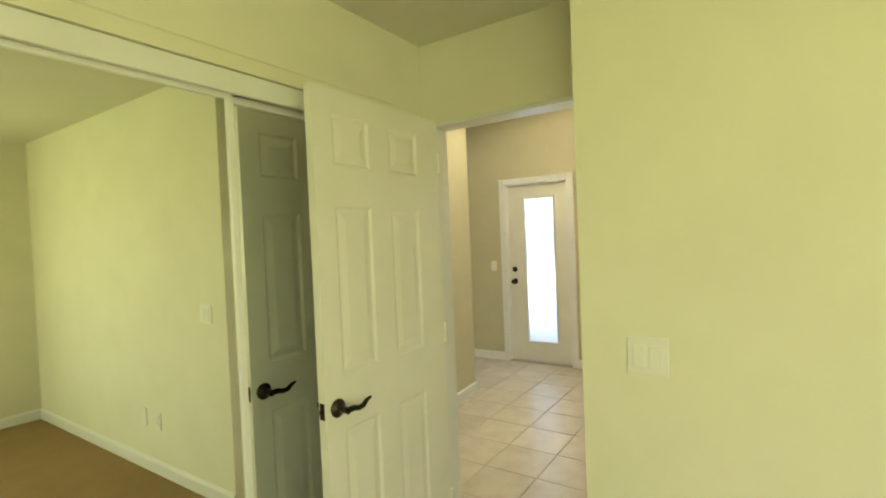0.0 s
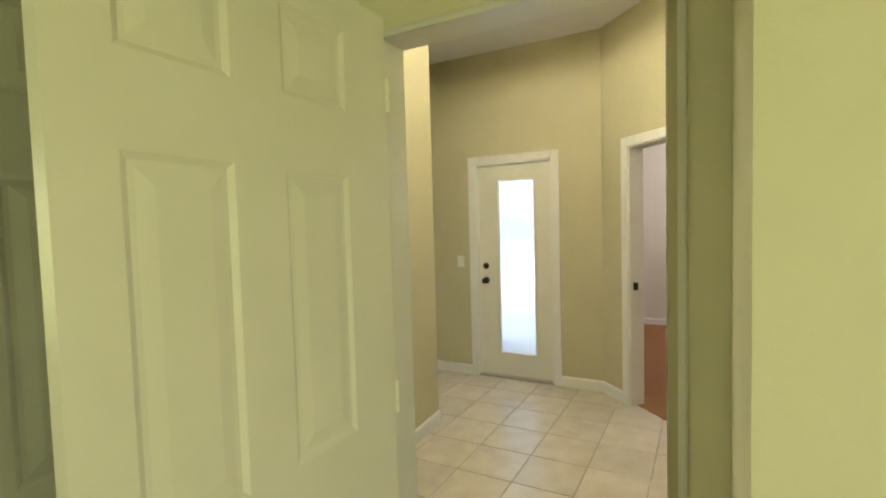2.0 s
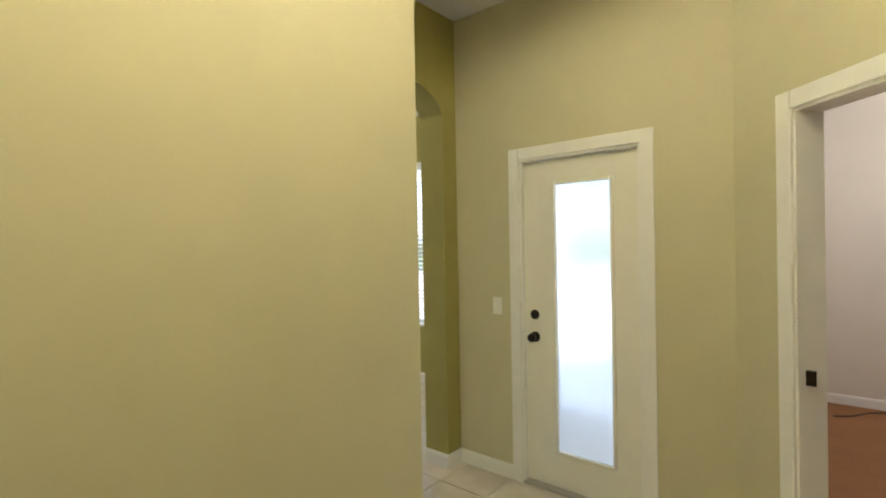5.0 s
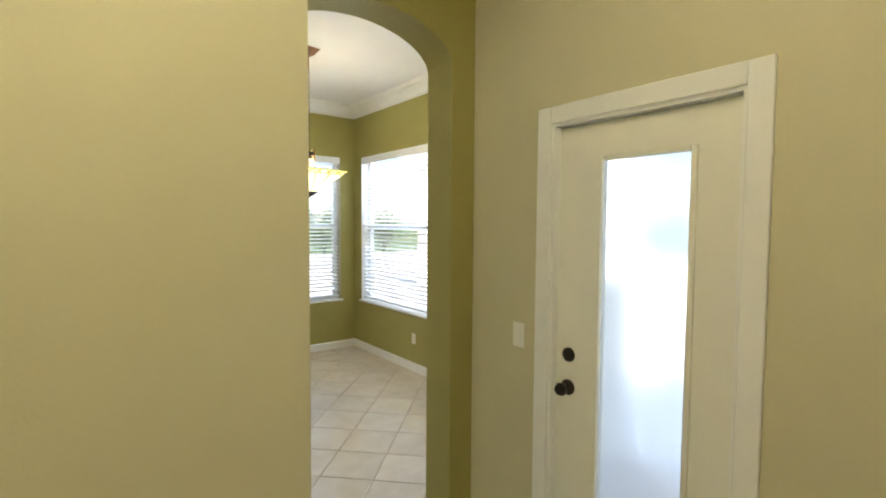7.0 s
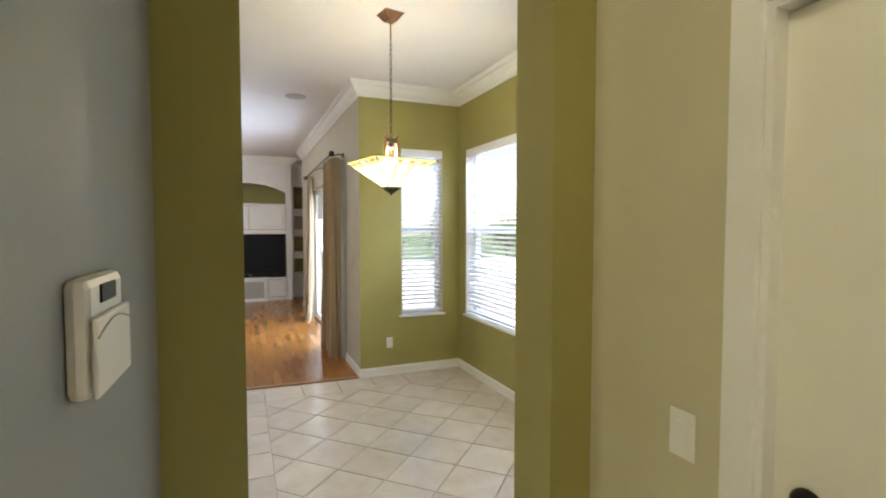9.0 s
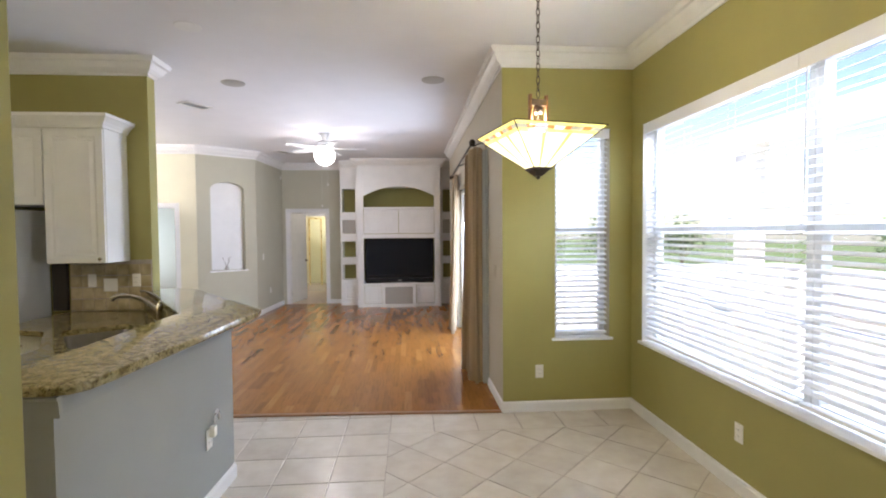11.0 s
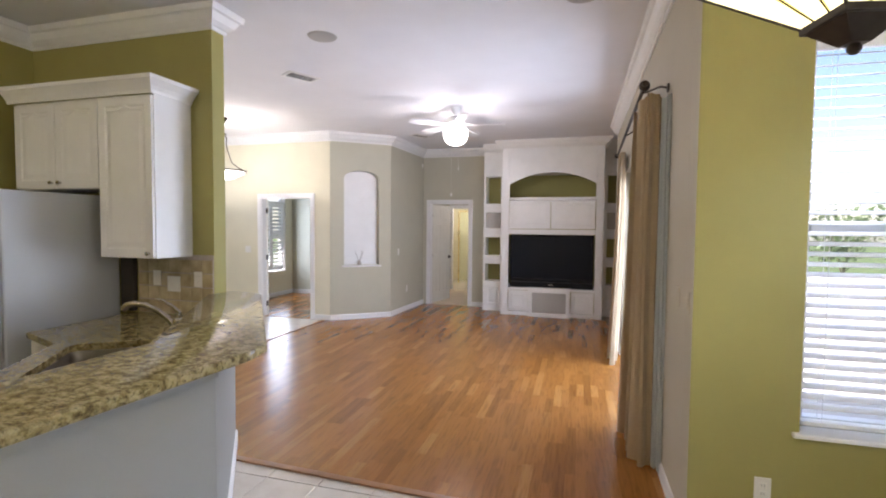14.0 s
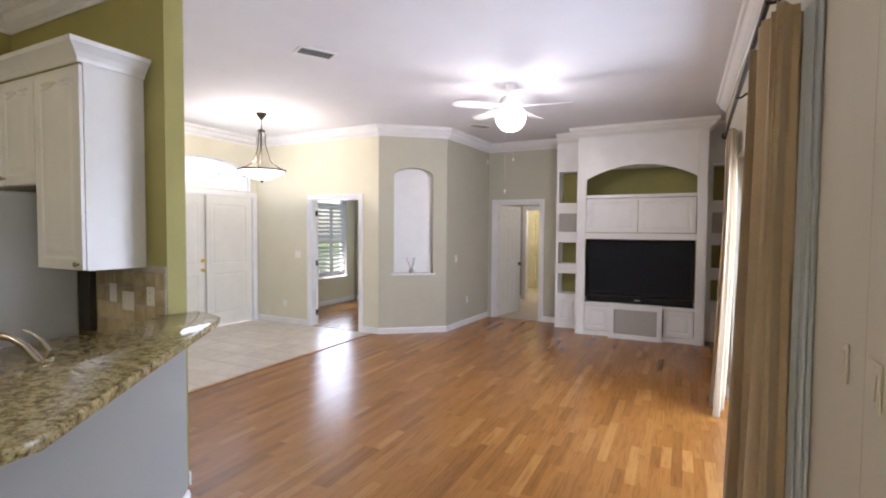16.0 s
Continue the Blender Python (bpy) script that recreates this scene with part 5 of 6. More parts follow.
# ---- curtains ----
def curtain(p0, p1, z0, z1, label, folds, amp, mat, flare=1.0, seed=1, lean=0.0):
    a, b = Vector((*p0, 0)), Vector((*p1, 0))
    along = (b - a).normalized()
    side = Vector((-along.y, along.x, 0))
    rnd = random.Random(seed)
    ph = [rnd.uniform(0, math.tau) for _ in range(4)]
    nu, nv = folds * 12, 22
    bm = bmesh.new()
    rows = []
    for layer in (0, 1):
        grid = []
        for j in range(nv + 1):
            v = j / nv
            z = z1 + (z0 - z1) * v
            sp = 1 + (flare - 1) * v
            row = []
            for i in range(nu + 1):
                u = i / nu
                c = (a + b) / 2 + (b - a) * (u - 0.5) * sp
                uf = u + 0.035 * math.sin(u * 7.3 + ph[1]) + 0.02 * math.sin(u * 17 + ph[2])
                w = math.sin(uf * folds * math.tau + ph[0] + 0.5 * math.sin(v * 2.4 + ph[1])) * (0.8 + 0.2 * v) * (0.78 + 0.3 * math.sin(u * 11 + ph[3]))
                w += 0.35 * math.sin(u * folds * 0.43 * math.tau + ph[2] + v * 1.4) * v
                zz = z + (0.02 * math.sin(u * 9 + ph[3]) if j == nv else 0)
                row.append(bm.verts.new(c + Vector((lean * v * v, 0, 0)) + side * (amp * w - (0.003 if layer else 0)) + along * (0.012 * math.sin(u * folds * math.tau * 2 + v * 2)) + Vector((0, 0, zz))))
            grid.append(row)
        rows.append(grid)
    for layer, grid in enumerate(rows):
        for a, b in zip(grid, grid[1:]):
            for i in range(nu):
                bm.faces.new((a[i], a[i + 1], b[i + 1], b[i])).material_index = layer
    f, g = rows
    for i in range(nu):
        bm.faces.new((f[0][i], f[0][i + 1], g[0][i + 1], g[0][i]))
        bm.faces.new((f[-1][i], f[-1][i + 1], g[-1][i + 1], g[-1][i]))
    for j in range(nv):
        bm.faces.new((f[j][0], f[j + 1][0], g[j + 1][0], g[j][0]))
        bm.faces.new((f[j][-1], f[j + 1][-1], g[j + 1][-1], g[j][-1]))
    return single("curtain", bm, [mat, mat], label, "curtain", group="patio door curtains", smooth=True)


curtain((0.082, 5.24), (0.088, 5.84), 0.02, 2.44, "tan fabric curtain gathered beside the patio door", 7, 0.092, "curtain_tan", 1.04, 3, lean=-0.01)
sheer = curtain((0.164, 5.14), (0.135, 5.27), 0.02, 2.40, "pale blue-white sheer curtain edge beside the wall", 2, 0.010, "curtain_lining", 1.0, 11)
curtain((0.10, 7.72), (0.115, 8.16), 0.02, 2.44, "tan fabric curtain gathered at the far side of the patio door", 5, 0.045, "curtain_tan", 1.25, 8, lean=-0.06)
root = thing("curtain_rod", (0.05, 6.7, 2.44), "dark iron curtain rod with ball finials and brackets", "curtain rod")


def rod_x(y):
    return 0.015 + (y - 5.2) * 0.02


bm = bmesh.new()
tube(bm, (rod_x(5.24), 5.24, 2.47), (rod_x(8.22), 8.22, 2.47), 0.013)
part("rod", bm, "iron", root)
for y in (5.20, 8.26):
    bm = bmesh.new()
    ball(bm, (rod_x(y), y, 2.47), 0.034, (1, 1.1, 1))
    tube(bm, (rod_x(y), y - 0.05, 2.47), (rod_x(y), y + 0.05, 2.47), 0.018)
    part("finial", bm, "iron", root, smooth=True)
for y in (5.28, 6.75, 8.19):
    bm = bmesh.new()
    sweep(bm, [(0.165, y, 2.47), (0.12, y, 2.48), (0.09, y, 2.47), (rod_x(y) + 0.02, y, 2.45), (rod_x(y) - 0.01, y, 2.45)], 0.007, 7)
    tube(bm, (0.158, y, 2.47), (0.169, y, 2.47), 0.028)
    part("bracket", bm, "iron", root)

# ---- built-in media unit ----
def boxed(name, parent, x0, x1, y0, y1, z0, z1, mat="cabinet_white", bevel=0.003, label=""):
    return part(name, box(bmesh.new(), x0, x1, y0, y1, z0, z1, bevel), mat, parent, label)


def raised_door(parent, x0, x1, y, z0, z1, mat="cabinet_white", name="cabinet_door", m=None, knob=None, arched=False, knob_mat="nickel"):
    """A raised-panel door whose face is at y, looking towards -y."""
    w, h = x1 - x0, z1 - z0
    bm = bmesh.new()
    e = 0.055 if min(w, h) > 0.2 else 0.03
    panel_face(bm, w, h, 0.0, [(e, w - e, e, h - e)], depth=0.006, out=-1)
    for q in (((0, 0, 0), (0, 0.018, 0), (0, 0.018, h), (0, 0, h)), ((w, 0, 0), (w, 0, h), (w, 0.018, h), (w, 0.018, 0)), ((0, 0, h), (0, 0.018, h), (w, 0.018, h), (w, 0, h)), ((0, 0, 0), (w, 0, 0), (w, 0.018, 0), (0, 0.018, 0))):
        bm.faces.new([bm.verts.new(v) for v in q])
    if arched:
        pts = []
        for i in range(17):
            u = i / 16
            pts.append((e + 0.015 + (w - 2 * e - 0.03) * u, -0.001, h - e - 0.035 + 0.03 * math.exp(-((u - 0.5) / 0.16) ** 2)))
        sweep(bm, pts, 0.005, 6)
    to = (m or Matrix()) @ Matrix.Translation((x0, y, z0))
    bm.transform(to)
    d = part(name, bm, mat, parent)
    if knob:
        bm = bmesh.new()
        lathe(bm, [(0, 0), (0.008, 0), (0.006, 0.012), (0.014, 0.018), (0.012, 0.026), (0, 0.028)], (0, 0, 0), 14, m=Matrix.Rotation(radians(90), 4, "X"))
        bm.transform(to @ Matrix.Translation((knob[0], 0, knob[1])))
        part("knob", bm, knob_mat, d, "brushed nickel knob", smooth=True)
    return d


YF, YT, YB = 10.52, 10.86, 11.195
unit = thing("media_unit", (-0.83, YF, 0), "white built-in media unit with arched niche and side shelves", "media unit")
for x0, x1 in ((-1.70, -1.575), (-0.085, 0.04)):
    boxed("pilaster", unit, x0, x1, YF, YF + 0.04, 0.0, 2.964)
    for k in range(4):
        xx = x0 + 0.024 + k * 0.022
        boxed("flute", unit, xx, xx + 0.011, YF - 0.005, YF - 0.0003, 0.62, 1.45, bevel=0.002)
    boxed("plinth", unit, x0 - 0.006, x1 + 0.006, YF - 0.012, YF - 0.0055, 0.0, 0.12)
boxed("side_panel", unit, -1.70, -1.68, YF + 0.041, YB, 0, 2.964)
boxed("side_panel", unit, 0.02, 0.04, YF + 0.041, YB, 0, 2.964)
boxed("niche_back", unit, -1.679, 0.019, YB - 0.02, YB, 0.0, 2.964, "wall_green")
boxed("shelf", unit, -1.574, -0.086, YF + 0.002, YB - 0.021, 2.065, 2.112)
boxed("rail", unit, -1.574, -0.086, YF + 0.002, YF + 0.03, 1.455, 1.545)
boxed("shelf", unit, -1.679, 0.019, YF + 0.031, YB - 0.021, 1.46, 1.50)
boxed("shelf", unit, -1.679, 0.019, YF + 0.031, YB - 0.021, 0.46, 0.495)
boxed("rail", unit, -1.574, -0.086, YF + 0.002, YF + 0.03, 0.455, 0.50)
boxed("toe_board", unit, -1.574, -0.086, YF + 0.004, YF + 0.03, 0.0, 0.07)
raised_door(unit, -1.565, -0.845, YF - 0.006, 1.555, 2.055)
raised_door(unit, -0.835, -0.095, YF - 0.006, 1.555, 2.055)
raised_door(unit, -1.565, -1.215, YF - 0.006, 0.08, 0.45)
raised_door(unit, -0.475, -0.095, YF - 0.006, 0.08, 0.45)
bm = bmesh.new()
U = Wall((-1.574, YF + 0.002), (-0.086, YF + 0.002), (0, 1), 0.03, 2.964, [(0.004, 1.484, 2.113, 2.545, 0.20, "flat")], z0=2.113)
part("arched_header", U.build(bm), "cabinet_white", unit)
boxed("niche_ceiling", unit, -1.679, 0.019, YF + 0.034, YB - 0.021, 2.56, 2.58)
bm = bmesh.new()
CR2 = [(o * 1.15, u) for o, u in CROWN]
extrude_profile(bm, CR2, (-1.70, YF, 2.964), (0.04, YF, 2.964), (0, -1), 0, 1, 1)
extrude_profile(bm, CR2, (-1.70, YF, 2.964), (-1.70, YT, 2.964), (-1, 0), 0, 1, 0)
extrude_profile(bm, CR2, (0.04, YF, 2.964), (0.04, YT, 2.964), (1, 0), 0, 1, 0)
part("crown", bm, "cabinet_white", unit)
boxed("top_panel", unit, -1.70, 0.04, YF + 0.05, YB, 2.965, 3.112)
for x0, x1 in ((-2.10, -1.702), (0.042, 0.44)):
    a, b = x0 + 0.04, x1 - 0.075 if x0 < -1 else x1 - 0.04
    if x0 > 0:
        a = x0 + 0.075
    holes = [(a - x0, b - x0, z0, z1) for z0, z1 in ((0.558, 0.888), (1.042, 1.387), (1.559, 1.855), (2.02, 2.524))]
    w = Wall((x0, YT), (x1, YT), (0, 1), 0.02, 2.964, holes)
    part("tower_front", w.build(), "cabinet_white", unit)
    boxed("tower_back", unit, x0, x1, YB - 0.02, YB, 0, 2.964, "wall_green")
    boxed("tower_side", unit, a - 0.02, a, YT + 0.021, YB - 0.021, 0, 2.964)
    boxed("tower_side", unit, b, b + 0.02, YT + 0.021, YB - 0.021, 0, 2.964)
    for z in (0.543, 0.893, 1.027, 1.392, 1.544, 1.86, 2.005, 2.53):
        boxed("shelf", unit, a + 0.0003, b - 0.0003, YT + 0.021, YB - 0.021, z, z + 0.014)
    boxed("speaker_grille", unit, a + 0.004, b - 0.004, YT + 0.004, YT + 0.018, 1.563, 1.851, "grille", 0.002, "taupe speaker cloth")
    raised_door(unit, x0 + 0.04, x1 - 0.04, YT - 0.008, 0.09, 0.50)
    boxed("tower_base", unit, x0, x1, YT - 0.012, YT - 0.0005, 0.0, 0.075)
    bm = extrude_profile(bmesh.new(), CROWN, (x0, YT, 2.964), (x1, YT, 2.964), (0, -1))
    part("crown", bm, "cabinet_white", unit)
# the bay in the middle that holds the centre speaker
for a, b, z0, z1 in ((-1.205, -1.135, 0.0, 0.50), (-0.555, -0.485, 0.0, 0.50), (-1.1349, -0.5551, 0.0, 0.07), (-1.1349, -0.5551, 0.43, 0.50)):
    boxed("speaker_bay_frame", unit, a, b, YF - 0.085, YF - 0.013, z0, z1, bevel=0.004)
boxed("speaker_grille", unit, -1.134, -0.556, YF - 0.07, YF - 0.05, 0.071, 0.429, "grille", 0.003, "taupe speaker cloth")
boxed("speaker_bay_top", unit, -1.215, -0.475, YF - 0.095, YF - 0.0125, 0.501, 0.52, bevel=0.005)

tv = thing("television", (-0.83, 10.72, 0.50), "large black flat-screen television standing in the unit", "television")
bm = bmesh.new()
for x0, x1, z0, z1 in ((-1.555, -1.515, 0.60, 1.448), (-0.145, -0.105, 0.60, 1.448), (-1.5149, -0.1451, 0.60, 0.66), (-1.5149, -0.1451, 1.41, 1.448)):
    box(bm, x0, x1, 10.66, 10.70, z0, z1, 0.006)
part("bezel", bm, "black_gloss", tv)
bm = bmesh.new()
box(bm, -1.518, -0.142, 10.672, 10.69, 0.655, 1.413)
part("screen", bm, "screen", tv, "dark switched-off screen")
bm = bmesh.new()
box(bm, -1.54, -0.12, 10.70, 11.0, 0.56, 1.42, 0.03)
part("cabinet", bm, "black_gloss", tv)
bm = bmesh.new()
box(bm, -1.555, -0.105, 10.62, 10.98, 0.497, 0.598, 0.012)
part("base", bm, "black_gloss", tv)
bm = bmesh.new()
box(bm, -0.87, -0.79, 10.616, 10.6195, 0.545, 0.562)
part("badge", bm, "plastic_grey", tv)

# ---- niche: sill and reed diffuser ----
bm = bmesh.new()
box(bm, 0.19, 0.86, -0.03, 0.131, 0.885, 0.916, 0.006)
bm.transform(Matrix(((NICHE.d.x, NICHE.n.x, 0, NICHE.p0.x), (NICHE.d.y, NICHE.n.y, 0, NICHE.p0.y), (0, 0, 1, 0), (0, 0, 0, 1))))
single("niche_sill", bm, "trim_white", "white painted sill of the arched niche", "sill", kind="structure")
dp = NICHE.at(0.50, 0.918, 0.05)
root = thing("reed_diffuser", dp, "small glass reed diffuser with dark sticks", "diffuser")
bm = bmesh.new()
lathe(bm, [(0, 0), (0.035, 0), (0.037, 0.02), (0.03, 0.05), (0.013, 0.06), (0.013, 0.075), (0, 0.076)], dp, 18)
part("bottle", bm, "plastic_grey", root, smooth=True)
for k, (dx, dy) in enumerate(((-0.075, 0.0), (0.03, 0.01), (0.065, -0.01))):
    bm = bmesh.new()
    tube(bm, dp + Vector((0, 0, 0.03)), dp + NICHE.d * dx + Vector((0, dy, 0.23)), 0.003, seg=6)
    part("reed", bm, "bark", root)
bm = bmesh.new()
box(bm, -3.46, -3.405, 11.11, 11.17, 2.76, 2.84, 0.006)
single("motion_sensor", bm, "plastic_white", "small white alarm sensor in the corner under the crown", "sensor")

# ---- kitchen ----
K0, K1, K2 = (-1.84, 2.06), (-1.775, 3.51), (-2.73, 4.79)
d12 = (Vector(K2) - Vector(K1)).normalized()
n12 = Vector((-d12.y, d12.x))
bm = prism(bmesh.new(), [K0, K1, K2, (-2.913, 4.802), (K1[0] - 0.135, K1[1] - 0.045), (K0[0] - 0.125, K0[1] + 0.0)], 0.0, 1.03)
single("half_wall", bm, "wall_grey", "pale grey painted half wall under the breakfast bar", "half wall", kind="structure")
baseboards("bar", [(K0, K1, (1, 0)), (K1, K2, (-n12.x, -n12.y))])
bm = bmesh.new()
extrude_profile(bm, [(0, 0), (0.014, 0), (0.02, 0.06), (0.03, 0.075), (0, 0.075)], (*K0, 0.955), (*K1, 0.955), (1, 0))
extrude_profile(bm, [(0, 0), (0.014, 0), (0.02, 0.06), (0.03, 0.075), (0, 0.075)], (K0[0] - 0.12, K0[1], 0.955), (K0[0] + 0.03, K0[1], 0.955), (0, -1))
bar = thing("breakfast_bar", (-1.9, 3.0, 0.95), "polished brown and gold granite breakfast bar", "bar counter")
part("support_molding", bm, "wall_grey", bar, "grey painted molding")
BAR = [(-2.11, 2.04), (-1.83, 2.03), (-1.775, 2.05), (-1.742, 2.1), (-1.728, 2.2), (-1.607, 3.50), (-1.625, 3.64), (-2.555, 4.86), (-2.61, 4.92), (-2.75, 4.97), (-2.905, 4.985), (-2.905, 4.80), (-2.96, 4.795), (-2.09, 3.51)]
bm = prism(bmesh.new(), BAR, 1.032, 1.07, 0.009)
part("granite_top", bm, "granite", bar, smooth=True)
# granite riser between bar and counter
bm = bmesh.new()
prism(bm, [(-2.11, 2.04), (-2.11, 3.51), (-2.98, 4.78), (-2.96, 4.785), (-2.092, 3.515), (-2.092, 2.04)], 0.90, 1.031)
part("granite_riser", bm, "granite", bar)
# lower counter with a hole for the sink
LOW = [(-3.63, 4.80), (-3.63, 4.03), (-3.17, 3.88), (-2.82, 3.35), (-2.80, 2.04), (-2.115, 2.04), (-2.115, 3.505), (-2.985, 4.79)]
SC, SA = Vector((-2.69, 3.715, 0)), Vector((d12.x, d12.y, 0))
SB = Vector((-SA.y, SA.x, 0))


def sink_ring(hu, hv, r, z, n=5):
    pts = []
    for cu, cv, a0 in ((1, 1, 0), (-1, 1, 90), (-1, -1, 180), (1, -1, 270)):
        for k in range(n + 1):
            a = radians(a0 + 90 * k / n)
            u, v = cu * (hu - r) + r * math.cos(a), cv * (hv - r) + r * math.sin(a)
            pts.append(SC + SA * u + SB * v + Vector((0, 0, z)))
    return pts


bm = prism(bmesh.new(), LOW, 0.862, 0.90, 0.006)
counter = single("kitchen_counter", bm, "granite", "polished brown and gold granite kitchen counter", "countertop")
cut = bmesh.new()
lo, hi = [cut.verts.new(p) for p in sink_ring(0.360, 0.200, 0.05, 0.80)], [cut.verts.new(p) for p in sink_ring(0.360, 0.200, 0.05, 1.0)]
for k in range(len(lo)):
    cut.faces.new((lo[k], lo[(k + 1) % len(lo)], hi[(k + 1) % len(lo)], hi[k]))
cut.faces.new(lo[::-1])
cut.faces.new(hi)
cutter = new("cutter", finish(cut, "cutter", "granite"))
mod = counter.modifiers.new("sink_hole", "BOOLEAN")
mod.object, mod.solver = cutter, "EXACT"
me = bpy.data.meshes.new_from_object(counter.evaluated_get(bpy.context.evaluated_depsgraph_get()))
counter.modifiers.clear()
counter.data = me
bpy.data.objects.remove(cutter)
bm = bmesh.new()
rings = [sink_ring(0.375, 0.215, 0.06, 0.8595), sink_ring(0.362, 0.202, 0.05, 0.8595), sink_ring(0.355, 0.195, 0.05, 0.84), sink_ring(0.345, 0.185, 0.05, 0.70), sink_ring(0.310, 0.150, 0.05, 0.68)]
vr = [[bm.verts.new(p) for p in r] for r in rings]
for a, b in zip(vr, vr[1:]):
    for k in range(len(a)):
        bm.faces.new((a[k], a[(k + 1) % len(a)], b[(k + 1) % len(a)], b[k]))
bm.faces.new(vr[-1])
sink = single("sink", bm, "sink_steel", "stainless steel undermount kitchen sink", "sink", smooth=True)
bm = bmesh.new()
lathe(bm, [(0, 0), (0.04, 0), (0.045, 0.004), (0.03, 0.006), (0, 0.003)], SC + Vector((0, 0, 0.681)), 20)
part("drain", bm, "nickel", sink, "round steel drain")
fp = Vector((-2.475, 4.03, 0.90))
faucet = thing("faucet", fp, "brushed nickel pull-out kitchen faucet with a lever", "faucet")
bm = bmesh.new()
lathe(bm, [(0, 0), (0.03, 0), (0.03, 0.008), (0.024, 0.014), (0.023, 0.10), (0.026, 0.115), (0.024, 0.15), (0.012, 0.165), (0, 0.168)], fp, 20)
part("body", bm, "nickel", faucet, smooth=True)
sd = Vector((-0.96, -0.27, 0))
bm = bmesh.new()
sweep(bm, [fp + Vector((0, 0, 0.09)), fp + sd * 0.05 + Vector((0, 0, 0.15)), fp + sd * 0.11 + Vector((0, 0, 0.20)), fp + sd * 0.18 + Vector((0, 0, 0.23)), fp + sd * 0.24 + Vector((0, 0, 0.235)), fp + sd * 0.28 + Vector((0, 0, 0.225)), fp + sd * 0.30 + Vector((0, 0, 0.205))], [0.018, 0.016, 0.015, 0.015, 0.016, 0.018, 0.019], 12)
part("spout", bm, "nickel", faucet, smooth=True)
bm = bmesh.new()
sweep(bm, [fp + Vector((0, 0, 0.155)), fp + Vector((0.01, 0.0, 0.19)), fp + sd * 0.03 + Vector((0, 0, 0.225)), fp + sd * 0.08 + Vector((0, 0, 0.255)), fp + sd * 0.12 + Vector((0, 0, 0.262))], [0.016, 0.013, 0.009, 0.008, 0.006], 10)
part("lever", bm, "nickel", faucet, smooth=True)

# base cabinets under the lower counter
base = thing("base_cabinet", (-3.4, 4.4, 0), "white base cabinet with drawers under the granite counter", "cabinet")
bm = prism(bmesh.new(), [(-3.615, 4.795), (-3.615, 4.06), (-3.24, 4.06), (-3.24, 4.795)], 0.1, 0.86)
part("body", bm, "cabinet_white", base)
raised_door(base, -3.605, -3.25, 4.04, 0.70, 0.845, name="drawer", knob=(0.15, 0.07))
raised_door(base, -3.605, -3.25, 4.04, 0.12, 0.69, knob=(0.26, 0.5))
bm = prism(bmesh.new(), [(-3.605, 4.79), (-3.605, 4.1), (-3.26, 4.1), (-3.26, 4.79)], 0.0, 0.099)
part("toe_kick", bm, "dark_gap", base)
corner = thing("corner_cabinet", (-2.9, 3.9, 0), "white corner base cabinet around the sink", "cabinet")
bm = prism(bmesh.new(), [(-3.23, 4.795), (-3.23, 3.95), (-3.14, 3.88), (-2.79, 3.37), (-2.77, 2.06), (-2.20, 2.06), (-2.20, 3.60), (-3.0, 4.76)], 0.0, 0.66)
part("body", bm, "cabinet_white", corner)
w_ = Wall((-3.14, 3.88), (-2.79, 3.37), (0.82, 0.57), 0.02, 0.858, z0=0.661)
part("sink_front", w_.build(), "cabinet_white", corner)

# wall cabinets
CM = [(0, 0), (0.012, 0), (0.018, 0.02), (0.035, 0.045), (0.065, 0.075), (0.072, 0.08), (0.076, 0.105), (0, 0.105)]
up = thing("wall_cabinet", (-3.37, 4.64, 1.34), "white wall cabinet with a raised cathedral panel door", "cabinet")
bm = bmesh.new()
box(bm, -3.553, -3.088, 4.49, 4.808, 1.352, 2.455, 0.002)
part("body", bm, "cabinet_white", up)
raised_door(up, -3.548, -3.093, 4.47, 1.357, 2.44, knob=(0.42, 0.03), arched=True)
bm = bmesh.new()
extrude_profile(bm, CM, (-3.553, 4.47, 2.452), (-3.088, 4.47, 2.452), (0, -1), 0, 0, 1)
extrude_profile(bm, CM, (-3.088, 4.47, 2.452), (-3.088, 4.808, 2.452), (1, 0), 0, 1, 0)
part("crown", bm, "cabinet_white", up)
up2 = thing("fridge_cabinet", (-4.0, 4.64, 1.83), "white double-door wall cabinet above the fridge", "cabinet")
bm = bmesh.new()
box(bm, -4.353, -3.555, 4.49, 4.808, 1.83, 2.455, 0.002)
part("body", bm, "cabinet_white", up2)
raised_door(up2, -4.348, -3.956, 4.47, 1.835, 2.44, knob=(0.36, 0.04), arched=True)
raised_door(up2, -3.95, -3.56, 4.47, 1.835, 2.44, knob=(0.04, 0.04), arched=True)
bm = extrude_profile(bmesh.new(), CM, (-4.40, 4.47, 2.452), (-3.555, 4.47, 2.452), (0, -1))
part("crown", bm, "cabinet_white", up2)
for unit_ in (up, up2):
    unit_.matrix_basis = Matrix.Translation((-0.014, 0, -0.012)) @ unit_.matrix_basis

